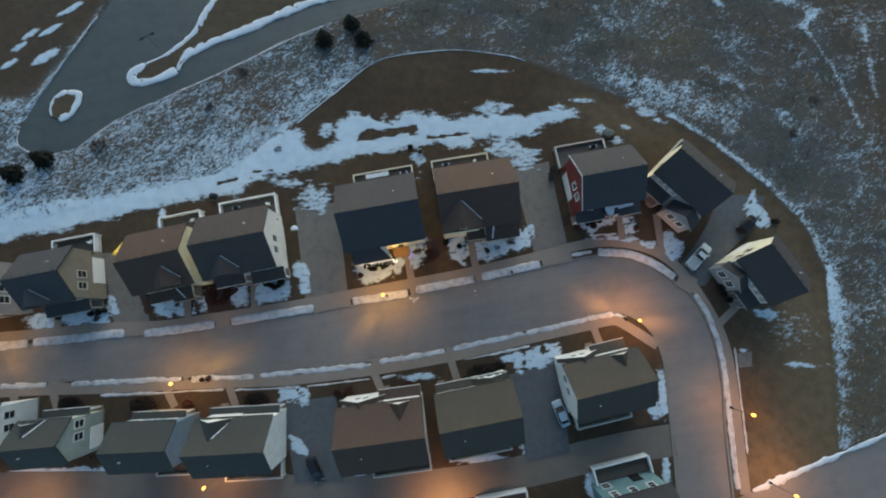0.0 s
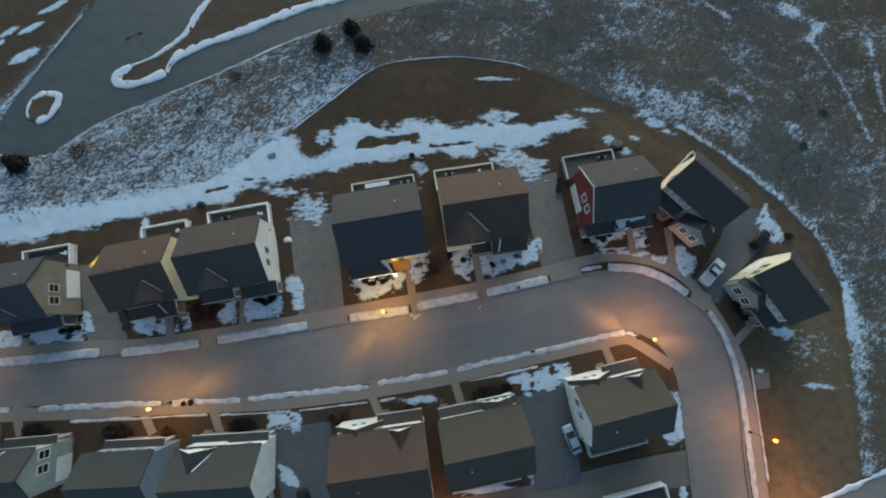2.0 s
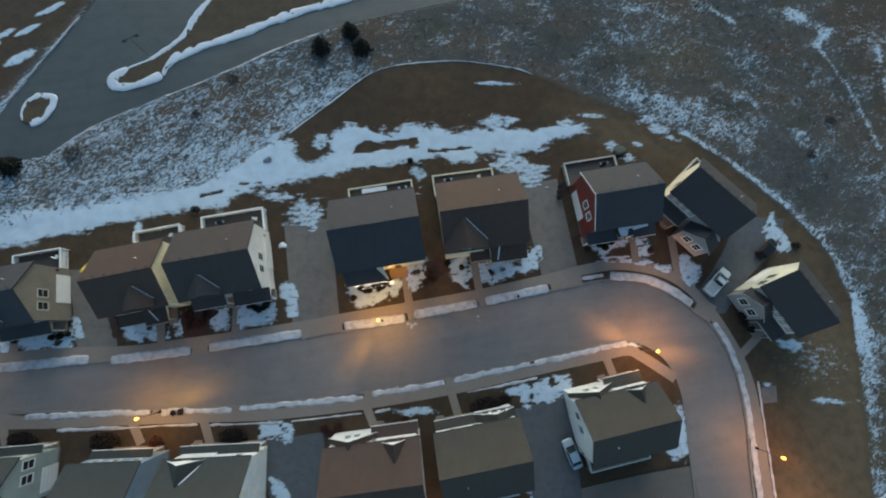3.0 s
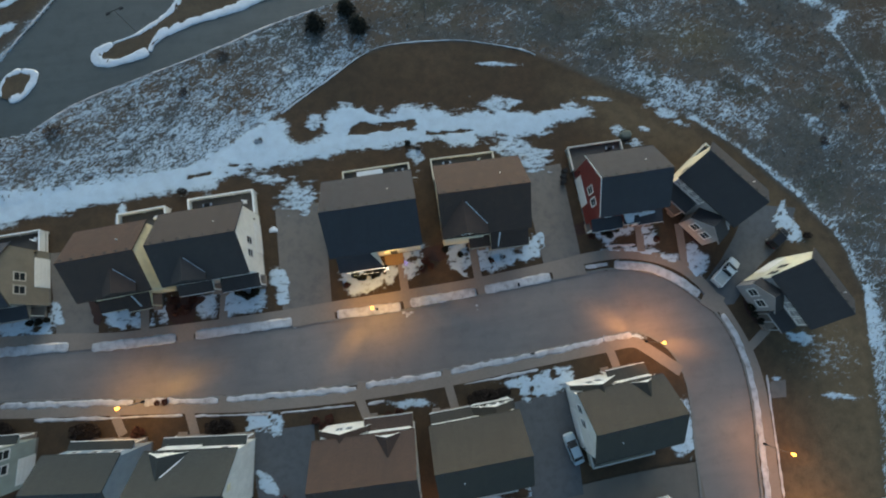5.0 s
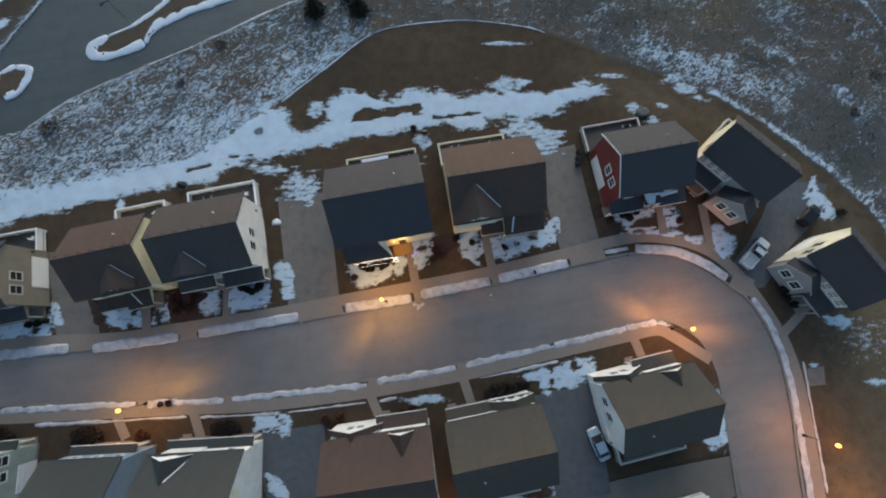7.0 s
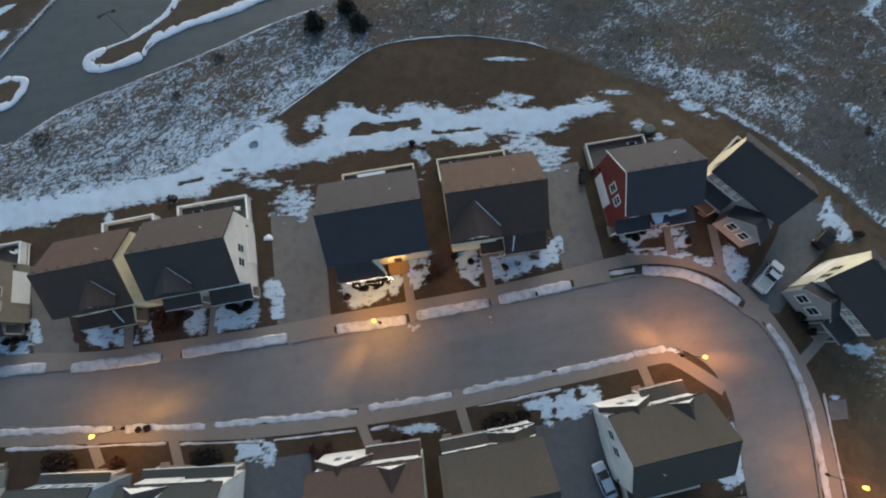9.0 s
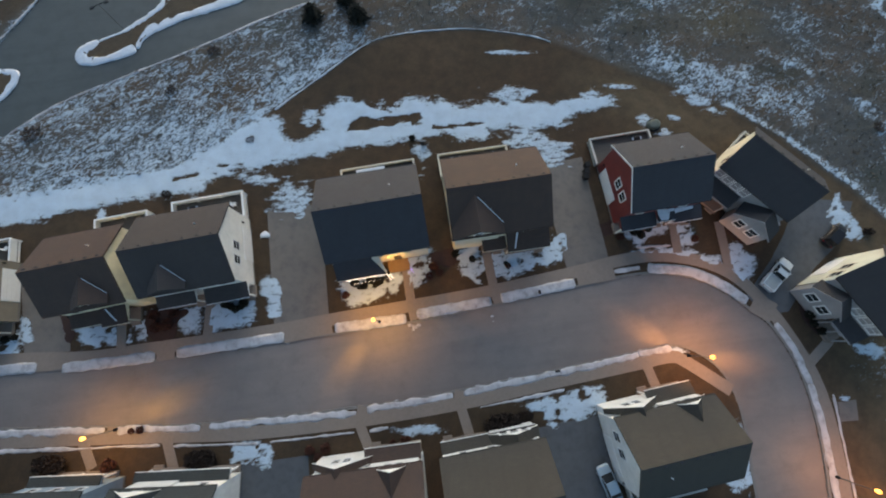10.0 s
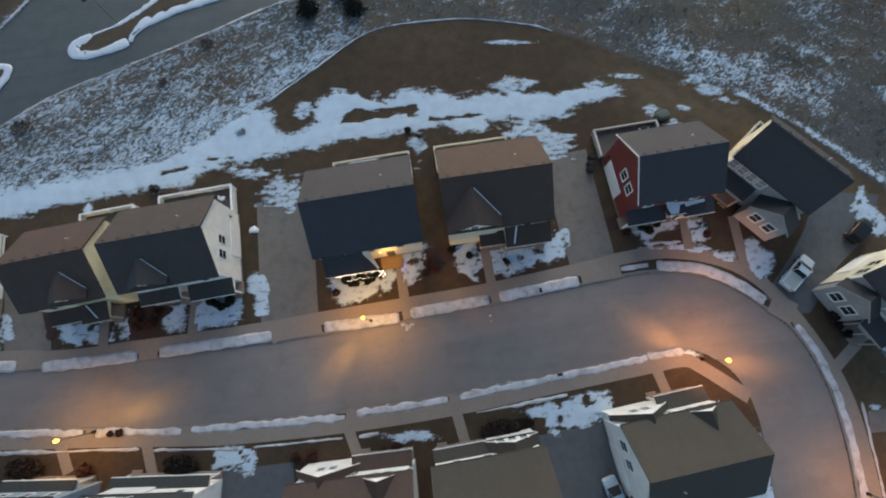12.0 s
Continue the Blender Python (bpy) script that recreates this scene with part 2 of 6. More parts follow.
def ground_material():
    """Mown lawn, rough field and broken snow, told apart by the sheet's own attributes."""
    m = bpy.data.materials.new("winter_ground")
    m.use_nodes = True
    nt = m.node_tree
    bsdf = nt.nodes["Principled BSDF"]
    v = coords(nt, world_space=True)

    def attr(n):
        a = nt.nodes.new("ShaderNodeAttribute")
        a.attribute_name = n
        return a.outputs["Fac"]

    snow, lawn = attr("snow"), attr("lawn")
    big = noise_tex(nt, v, 0.07, 5.0, 0.6)
    mid = noise_tex(nt, v, 0.6, 5.0, 0.65)
    fine = noise_tex(nt, v, 5.0, 4.0, 0.7)
    sn = node(nt, "ShaderNodeTexNoise", Scale=1.0, Detail=5.0, Roughness=0.58, Distortion=1.6)
    nt.links.new(coords(nt, (0.75, 1.4, 1), -34, True), sn.inputs["Vector"])
    streak = sn.outputs["Fac"]
    blotch = noise_tex(nt, coords(nt, (0.8, 1.3, 1), -24, True), 0.22, 3.0, 0.6)
    speck = noise_tex(nt, coords(nt, (1.1, 1.8, 1), -48, True), 2.5, 4.0, 0.75)
    # lawn
    lc = mixed(nt, ramped(nt, big, 0.35, 0.65), (0.080, 0.047, 0.026), (0.060, 0.040, 0.023))
    tan = noise_tex(nt, v, 0.13, 4.0, 0.6)
    lc = mixed(nt, math_node(nt, "MULTIPLY", ramped(nt, tan, 0.5, 0.72), 0.7), lc, (0.080, 0.055, 0.030))
    lc = mixed(nt, math_node(nt, "MULTIPLY", ramped(nt, mid, 0.4, 0.75), 0.7), lc, (0.030, 0.022, 0.016))
    lc = mixed(nt, math_node(nt, "MULTIPLY", ramped(nt, fine, 0.4, 0.8), 0.6), lc, (0.026, 0.02, 0.014))
    dry = mixed(nt, ramped(nt, mid, 0.35, 0.75), (0.135, 0.095, 0.055), (0.078, 0.056, 0.032))
    lc = mixed(nt, attr("straw"), lc, dry)
    # field
    fc = mixed(nt, ramped(nt, big, 0.35, 0.65), (0.106, 0.100, 0.090), (0.074, 0.078, 0.075))
    rust = noise_tex(nt, coords(nt, (1, 1.5, 1), 20, True), 0.055, 5.0, 0.62)
    fc = mixed(nt, math_node(nt, "MULTIPLY", ramped(nt, rust, 0.45, 0.62), 0.75), fc, (0.125, 0.075, 0.040))
    moss = noise_tex(nt, coords(nt, (1, 1.3, 1), -15, True), 0.085, 4.0, 0.6)
    fc = mixed(nt, math_node(nt, "MULTIPLY", ramped(nt, moss, 0.52, 0.68), 0.7), fc, (0.050, 0.058, 0.040))
    fc = mixed(nt, ramped(nt, streak, 0.4, 0.7), fc, (0.05, 0.046, 0.04))
    fc = mixed(nt, math_node(nt, "MULTIPLY", ramped(nt, fine, 0.4, 0.8), 0.7), fc, (0.036, 0.034, 0.03))
    fc = mixed(nt, math_node(nt, "MULTIPLY", attr("straw"), 0.7), fc, (0.105, 0.078, 0.040))
    base = mixed(nt, lawn, fc, lc)
    # snow cover
    iso = noise_tex(nt, coords(nt, (0.8, 1.7, 1), -6, True), 1.1, 6.0, 0.64)
    flow = nt.nodes.new("ShaderNodeMix")
    nt.links.new(lawn, flow.inputs[0])
    nt.links.new(streak, flow.inputs[2])
    nt.links.new(iso, flow.inputs[3])
    n = math_node(nt, "ADD", math_node(nt, "MULTIPLY", flow.outputs[0], 0.75), math_node(nt, "MULTIPLY", speck, 0.5))
    n = math_node(nt, "SUBTRACT", n, 0.625)
    cover = math_node(nt, "ADD", snow, math_node(nt, "MULTIPLY", n, 3.3))
    patchy = math_node(nt, "MULTIPLY", math_node(nt, "SUBTRACT", blotch, 0.5), math_node(nt, "SUBTRACT", 0.9, math_node(nt, "MULTIPLY", lawn, 0.9)))
    cover = math_node(nt, "ADD", cover, patchy)
    cover = math_node(nt, "MULTIPLY", ramped(nt, cover, 0.34, 0.80), ramped(nt, snow, -0.55, 0.62), True)
    sc = mixed(nt, ramped(nt, mid, 0.35, 0.75), (0.487, 0.585, 0.652), (0.405, 0.48, 0.538))
    sc = mixed(nt, math_node(nt, "MULTIPLY", ramped(nt, fine, 0.5, 0.8), 0.35), sc, (0.5, 0.48, 0.46))
    nt.links.new(mixed(nt, cover, base, sc), bsdf.inputs["Base Color"])
    bsdf.inputs["Roughness"].default_value = 0.9
    bsdf.inputs["Specular IOR Level"].default_value = 0.2
    h = math_node(nt, "ADD", math_node(nt, "MULTIPLY", fine, 0.5), math_node(nt, "ADD", cover, speck))
    bumped(nt, bsdf, h, 0.5, 0.12)
    return m


GROUND = ground_material()


# ---- building helpers ----
def mesh_of(name, bm, material, smooth=False):
    me = bpy.data.meshes.new(name)
    bmesh.ops.recalc_face_normals(bm, faces=bm.faces)
    bm.to_mesh(me)
    bm.free()
    me.materials.append(material)
    if smooth:
        for p in me.polygons:
            p.use_smooth = True
    return me


def part(name, bm, material, parent=None, label="", smooth=False):
    ob = new(name, mesh_of(name, bm, material, smooth))
    if parent is not None:
        ob.parent = parent
    return tagged(ob, label)


def thing(name, m, label, category, group="", kind=""):
    ob = new(name)
    ob.empty_display_size = 0.3
    ob.matrix_world = m
    return tagged(ob, label, category, group, kind)


def box(bm, x0, x1, y0, y1, z0, z1, bevel=0.0):
    vs = [bm.verts.new((x, y, z)) for z in (z0, z1) for x, y in ((x0, y0), (x1, y0), (x1, y1), (x0, y1))]
    fs = [(3, 2, 1, 0), (4, 5, 6, 7), (0, 1, 5, 4), (1, 2, 6, 5), (2, 3, 7, 6), (3, 0, 4, 7)]
    made = [bm.faces.new([vs[i] for i in f]) for f in fs]
    if bevel:
        edges = list({e for f in made for e in f.edges})
        bmesh.ops.bevel(bm, geom=edges, offset=bevel, segments=2, affect="EDGES")
    return bm


def boxed(*a, **k):
    return box(bmesh.new(), *a, **k)


def slab(bm, quad, t):
    """A plate: the polygon and its copy t lower."""
    top = [bm.verts.new(p) for p in quad]
    low = [bm.verts.new((p[0], p[1], p[2] - t)) for p in quad]
    bm.faces.new(top)
    bm.faces.new(low[::-1])
    n = len(quad)
    for i in range(n):
        bm.faces.new((top[i], low[i], low[(i + 1) % n], top[(i + 1) % n]))
    return bm


def prism_y(bm, outline, y0, y1):
    """The x,z outline drawn out along y."""
    a = [bm.verts.new((x, y0, z)) for x, z in outline]
    b = [bm.verts.new((x, y1, z)) for x, z in outline]
    bm.faces.new(a)
    bm.faces.new(b[::-1])
    n = len(outline)
    for i in range(n):
        bm.faces.new((a[i], b[i], b[(i + 1) % n], a[(i + 1) % n]))
    return bm


def prism_x(bm, outline, x0, x1):
    a = [bm.verts.new((x0, y, z)) for y, z in outline]
    b = [bm.verts.new((x1, y, z)) for y, z in outline]
    bm.faces.new(a)
    bm.faces.new(b[::-1])
    n = len(outline)
    for i in range(n):
        bm.faces.new((a[i], b[i], b[(i + 1) % n], a[(i + 1) % n]))
    return bm


def tube(bm, p0, p1, r0, r1=None, sides=10):
    p0, p1 = Vector(p0), Vector(p1)
    r1 = r0 if r1 is None else r1
    q = (p1 - p0).to_track_quat("Z", "Y").to_matrix()
    ring = lambda p, r: [bm.verts.new(p + q @ Vector((r * math.cos(2 * math.pi * i / sides), r * math.sin(2 * math.pi * i / sides), 0))) for i in range(sides)]
    a, b = ring(p0, r0), ring(p1, r1)
    for i in range(sides):
        bm.faces.new((a[i], a[(i + 1) % sides], b[(i + 1) % sides], b[i]))
    bm.faces.new(a[::-1])
    bm.faces.new(b)
    return bm


def smooth_line(pts, step=1.0):
    """A Catmull-Rom line through the points, at even steps."""
    p = [np.array(q, float) for q in pts]
    if len(p) == 2:
        fine = [p[0] + (p[1] - p[0]) * i / 40 for i in range(41)]
    else:
        e = [2 * p[0] - p[1]] + p + [2 * p[-1] - p[-2]]
        fine = []
        for i in range(1, len(e) - 2):
            for k in range(20):
                t = k / 20
                fine.append(0.5 * (2 * e[i] + (e[i + 1] - e[i - 1]) * t + (2 * e[i - 1] - 5 * e[i] + 4 * e[i + 1] - e[i + 2]) * t * t
                            + (3 * e[i] - e[i - 1] - 3 * e[i + 1] + e[i + 2]) * t ** 3))
        fine.append(p[-1])
    fine = np.array(fine)
    run = np.concatenate([[0], np.cumsum(np.linalg.norm(np.diff(fine, axis=0), axis=1))])
    n = max(2, int(round(run[-1] / step)) + 1)
    at = np.linspace(0, run[-1], n)
    return np.stack([np.interp(at, run, fine[:, 0]), np.interp(at, run, fine[:, 1])], 1)


def normals_2d(line):
    d = np.gradient(line, axis=0)
    d /= np.linalg.norm(d, axis=1, keepdims=True) + 1e-9
    return np.stack([-d[:, 1], d[:, 0]], 1)


def ribbon(pts, width, z0, z1, step=1.0, side=0.0):
    """A flat-topped strip along a line; side moves it to the line's left."""
    line = smooth_line(pts, step)
    nn = normals_2d(line)
    line = line + nn * side
    bm = bmesh.new()
    rows = []
    for p, q in zip(line, nn):
        l, r = p + q * width / 2, p - q * width / 2
        rows.append([bm.verts.new((l[0], l[1], z0)), bm.verts.new((l[0], l[1], z1)), bm.verts.new((r[0], r[1], z1)), bm.verts.new((r[0], r[1], z0))])
    for a, b in zip(rows, rows[1:]):
        for i in range(3):
            bm.faces.new((a[i], b[i], b[i + 1], a[i + 1]))
    bm.faces.new(rows[0])
    bm.faces.new(rows[-1][::-1])
    return bm


def plate(poly, z0, z1):
    """A level plate with any outline, hollows included."""
    bm = bmesh.new()
    top = [bm.verts.new((x, y, z1)) for x, y in poly]
    low = [bm.verts.new((x, y, z0)) for x, y in poly]
    for tri in geometry.tessellate_polygon([[Vector((x, y, 0)) for x, y in poly]]):
        bm.faces.new([top[i] for i in tri])
        bm.faces.new([low[i] for i in tri[::-1]])
    for i in range(len(poly)):
        j = (i + 1) % len(poly)
        bm.faces.new((top[i], low[i], low[j], top[j]))
    bmesh.ops.recalc_face_normals(bm, faces=bm.faces)
    return bm


def vnoise(x, y, seed=0):
    """Value noise in 0..1 over arrays."""
    def h(i, j):
        s = np.sin(i * 127.1 + j * 311.7 + seed * 74.7) * 43758.5453
        return s - np.floor(s)
    i, j = np.floor(x), np.floor(y)
    u, v = x - i, y - j
    u, v = u * u * (3 - 2 * u), v * v * (3 - 2 * v)
    return (h(i, j) * (1 - u) + h(i + 1, j) * u) * (1 - v) + (h(i, j + 1) * (1 - u) + h(i + 1, j + 1) * u) * v


def fbm(x, y, seed=0, octaves=4):
    return sum(vnoise(x * 2 ** k, y * 2 ** k, seed + k) / 2 ** k for k in range(octaves)) / sum(1 / 2 ** k for k in range(octaves))


def to_segments(x, y, line, closed=False):
    """The distance to a polyline."""
    pts = list(line) + ([line[0]] if closed else [])
    best = np.full(x.shape, 1e9)
    for (ax, ay), (bx, by) in zip(pts, pts[1:]):
        dx, dy = bx - ax, by - ay
        t = np.clip(((x - ax) * dx + (y - ay) * dy) / (dx * dx + dy * dy + 1e-9), 0, 1)
        best = np.minimum(best, np.hypot(x - ax - t * dx, y - ay - t * dy))
    return best


def inside(x, y, poly):
    hit = np.zeros(x.shape, bool)
    for (ax, ay), (bx, by) in zip(poly, list(poly[1:]) + [poly[0]]):
        if ay == by:
            continue
        hit ^= ((ay > y) != (by > y)) & (x < (bx - ax) * (y - ay) / (by - ay) + ax)
    return hit


def signed(x, y, poly):
    d = to_segments(x, y, poly, True)
    return np.where(inside(x, y, poly), -d, d)


# ---- plan of the ground ----
KERB_N = [(-149.75, -13.35), (-94.75, -8.05), (-69.35, -6), (-50.19, -4.21), (-36.1, -2.9), (-20.5, -0.4), (-5.5, 1.9), (5.1, 4.2), (16.3, 6.8), (21.1, 7.9),
          (25.5, 8.5), (30.7, 8.0), (34.5, 6.3), (37.2, 4.3), (39.5, 2.4), (41.4, -0.9), (42.6, -4.7), (43.1, -8.9), (43.2, -13.1), (43.0, -17.3), (43.0, -22.6), (43.1, -29)]
KERB_S = [(-149.75, -17.35), (-94.75, -13.05), (-68.75, -11.25), (-42.95, -10.3), (-28.5, -9.73), (-11.1, -7.8), (0.4, -5.9), (16.0, -2.6), (23.7, -0.9),
          (27.6, -0.25), (30.7, -1.3), (33.1, -3.5), (34.4, -6.8), (34.8, -10.4), (34.8, -14.6), (35.0, -20.7), (35.1, -33)]
ALLEY = [(-149.75, -28.85), (-79.75, -26.85), (-40.75, -26.46), (-16, -27.1), (-7, -26.6), (3, -25.6), (14, -23.8), (22, -22.0), (29, -20.6), (35.2, -19.6)]
HIGHWAY = [(-40, -66), (20, -42), (47, -31.2), (68, -23.2), (110, -9), (170, 8)]
LOT = [(-73.41, 28.89), (-72.41, 27.29), (-70.41, 26.29), (-67.01, 26.09), (-62.63, 27.12), (-55.51, 32.84), (-46.23, 37.67), (-37.27, 42.23), (-28.26, 47.25), (-18.7, 51.5),
       (-8.6, 54.5), (30, 65), (70, 72), (70, 110), (-34.16, 109.12), (-61.47, 52.87), (-66.71, 43.1), (-70.61, 35.9)]
ISLAND = [(-29.56, 75.55), (-42.01, 54.46), (-44.39, 49.13), (-48.51, 44.84), (-52.31, 42.45), (-54.51, 40.54), (-53.91, 39.54), (-52.51, 39.34), (-49.31, 40.24), (-46.72, 41.66), (-45.94, 43.28),
          (-43.91, 45.45), (-35.9, 49.16), (-22.95, 55.15), (30, 71.5), (70, 79), (70, 104), (-10, 104)]
ISLET = [(-65.81, 37.60), (-67.41, 36.40), (-68.01, 34.50), (-67.61, 32.79), (-66.01, 32.39), (-64.41, 33.50), (-63.46, 35.45), (-63.46, 36.85), (-64.50, 37.59)]
LAWN = [(-149.55, -5.3), (-110, 4), (-73, 13.6), (-60, 16.8), (-46, 20), (-36, 23.0), (-29.5, 28), (-24.8, 32), (-18.2, 37.8), (-13.4, 42.1), (-9.4, 44), (-2.5, 45.1),
        (3.6, 45.3), (11.5, 44.2), (19.4, 41), (25.2, 38.3), (31, 36.2), (36, 33.5), (39.4, 32), (45.8, 27.4), (53.6, 20.4), (59.3, 13.6), (61.6, 6.1),
        (61.0, -4.6), (59.6, -21.4), (52, -25), (47, -27.5), (30, -60), (-150, -60)]
BAND = [(-110, 5.5), (-63.6, 17.8), (-55.8, 18.9), (-48.0, 20.0), (-40.2, 21.8), (-34.1, 24.8), (-31.1, 27.4), (-28.4, 29.3), (-24.7, 30.5), (-24.4, 28.3), (-22.9, 26.4), (-20.6, 26.4), (-17.4, 28.2), (-18.3, 29.7), (-17.7, 31.5), (-15.5, 32.7), (-12.2, 32.5), (-8.8, 31.8), (-5.9, 33.3), (-1.6, 32.9), (0.6, 32.1), (7.4, 32.6), (8.7, 33.1), (14.3, 32.7), (16.5, 33.3), (22.1, 34.0), (23.0, 33.6), (17.7, 32.0), (16.4, 31.3), (15.1, 29.6), (8.3, 29.1), (4.9, 29.2), (4.2, 27.7), (1.1, 27.6), (-0.2, 28.4), (-8.6, 27.2), (-16.0, 25.8), (-19.3, 24.8), (-24.1, 23.7), (-28.1, 22.8), (-32.1, 21.8), (-33.7, 20.5), (-34.2, 19.4), (-41.4, 18.5), (-50.6, 16.5), (-53.6, 15.6), (-58.1, 14.5), (-110, 3)]
BAND_BAY = [(-14.3, 28.5), (-12.9, 30.4), (-11.2, 30.1), (-4.9, 30.7), (-4.9, 30.4), (-7.8, 29.5), (-12.0, 28.8)]
CRACKS = [[(-12.2, 32.8), (-10.3, 31.8), (-7.9, 30.6)], [(-2.7, 28.8), (4.2, 29.8)], [(-33.8, 22.4), (-29.0, 23.4)], [(-37.7, 20.8), (-34.5, 21.7)]]
# yard patches of old snow: place and half sizes
PATCHES = [(-60.05, -1.5, 1.6, 0.8)]
PATCHES += [(51.3, -0.8, 1.8, 0.8), (10.5, -7.6, 2.6, 0.5), (-4.0, -10.4, 2.6, 0.6), 
            (33.1, -15.3, 1.8, 1.2), (31.3, 30.8, 1.2, 0.4), (-7.2, -25.0, 4.2, 0.6), (5.2, -22.3, 4.6, 0.7),
            (12.9, -21.4, 1.3, 1.4), (-13.1, -25.0, 1.8, 0.8), (-35.39, -25.05, 3.0, 0.6), (-61.35, -24.25, 4.5, 0.7), (-53.65, -24.05, 4.0, 0.6), (-19.1, -25.39, 2.0, 1.2)]
PATCHES += [(33.9, -12.3, 0.7, 4.0), (27.5, -1.0, 1.4, 0.6), (23.0, -25.6, 1.4, 3.0), (33.6, -23.4, 0.7, 2.0), (-57.55, -1.2, 2.5, 1.1), (-63.55, -1.9, 3.0, 1.3),
            (8.2, 41.3, 3.4, 0.35), (-46.5, 15.0, 0.8, 1.6), (28, 25.8, 2.2, 0.9), (47, -6.4, 0.8, 0.4)]

# snowy front yards: how bare and mottled each one is, and its outline
YARDS = [(0.22, [(5.5, 11.0), (8.9, 12.1), (12.5, 12.9), (13.7, 14.0), (14.6, 13.4), (14.8, 10.5), (10.8, 9.5), (7.3, 8.3), (5.5, 8.4)]),
         (0.2, [(-5.6, 10.8), (-3.0, 11.2), (-2.7, 9.0), (-3.5, 7.4), (-4.5, 5.8), (-5.5, 6.2), (-5.7, 8.6)]),
         (0.15, [(0.8, 11.3), (3.3, 11.8), (4.0, 9.9), (4.3, 8.3), (3.3, 7.4), (1.5, 8.5), (0.5, 10.7)]),
         (0.2, [(-14.1, 7.5), (-7.3, 8.5), (-6.6, 7.9), (-6.7, 6.2), (-11.0, 4.8), (-12.7, 4.3), (-13.9, 6.0)]),
         (0.05, [(-30.5, 3.7), (-25.3, 5.1), (-24.6, 2.4), (-25.7, 2.0), (-30.1, 1.1)])]
YARDS += [(0.05, [(-33.7, 3.4), (-31.8, 3.6), (-31.4, 1.1), (-33.0, 0.6), (-34.5, 2.2)]),
          (0.3, [(-46.58, 1.09), (-45.3, 1.4), (-41.6, 1.9), (-41.0, -0.6), (-44.88, -1.28), (-45.93, -0.09)]),
          (0.5, [(-40.4, 2.9), (-37.7, 3.5), (-37.1, 0.1), (-39.7, -0.3)]),
          (0.2, [(-59.85, 0), (-57.15, -0.1), (-56.75, -2.2), (-59.35, -2.3)]),
          (0.3, [(-56.95, -0.4), (-53.55, 0.1), (-53.15, -2.2), (-56.45, -2.1)]),
          (0.1, [(22.2, 14.6), (28.0, 15.7), (28.1, 14.7), (25.6, 13.5), (24.5, 12.4), (23.2, 13.5)])]
YARDS += [(0.3, [(29.4, 14.9), (31.2, 15.6), (31.3, 12.8), (29.7, 12.3)]),
          (0.3, [(23.8, 11.4), (29.3, 11.7), (34.2, 10.7), (34.2, 9.8), (32.1, 10.3), (28.9, 11.2)]),
          (0.1, [(36.3, 11.6), (37.0, 12.7), (37.7, 11.4), (39.1, 10.6), (38.3, 8.8), (37.2, 7.8), (36.3, 8.8), (36.0, 10.1)]),
          (0.15, [(49.7, 16.4), (51.8, 19.3), (52.0, 17.5), (53.4, 15.8), (53.7, 13.6), (52.4, 13.2), (50.4, 15.3)]),
          (0.1, [(-53.45, 1.8), (-52.8, 1.4), (-51.75, -0.4), (-52.65, -0.8)])]
YARDS += [(0.2, [(9.1, -7.6), (13.8, -6.4), (18.0, -5.5), (17.8, -7.8), (15.1, -8.9), (13.0, -9.2), (12.1, -9.8), (10.9, -8.3)])]
YARDS += [(0.1, [(-24.0, 7.3), (-22.6, 7.1), (-21.9, 5.1), (-21.6, 2.9), (-22.6, 2.7), (-23.2, 5.1), (-24.0, 5.9)]), (0.1, [(-23.27, -19.26), (-22.28, -19.4), (-21.09, -20.65), (-20.79, -21.56), (-21.88, -21.42), (-22.87, -20.48)]), (0.25, [(-25.15, -12.35), (-21.19, -12.14), (-20.69, -14.56), (-22.58, -14.79), (-23.86, -13.63), (-24.95, -13.76)])]
# drifts along the gullies of the rough field: how thick, how wide, and their line
STROKES = [(0.58, 0.8, [(39.1, 33.0), (46.3, 28.0), (54.1, 20.9)]), (0.36, 1.4, [(54.1, 20.9), (59.9, 13.9), (62.2, 6.1), (62.0, -1.0)]), (0.55, 1.5, [(60.5, 56.5), (63.5, 54.6), (66.3, 53.0)]), (0.75, 0.9, [(66.4, 53.0), (64.3, 50.2)]), (0.45, 0.45, [(64.3, 50.0), (68.0, 43.0), (69.4, 38.7), (71.5, 31.0)]),
           (0.5, 0.6, [(74.4, 51.0), (75.6, 45.5), (75.0, 40.4), (74.6, 36.0)]), (0.6, 0.5, [(46.6, 56.6), (50.4, 54.0)]), (0.3, 1.0, [(45.6, 42.0), (52.0, 38.6)]), (0.3, 1.6, [(58.0, 33.5), (60.6, 29.5)])]
FAR_PATCHES = [(-70.2, 44.2, 2.4, 0.75), (-70.0, 49.4, 1.9, 0.5), (-73.6, 48.6, 1.7, 0.5), (-75.2, 46.0, 1.6, 0.5), (-67.0, 53.6, 2.4, 0.5), (-76.6, 42.6, 1.4, 0.5)]
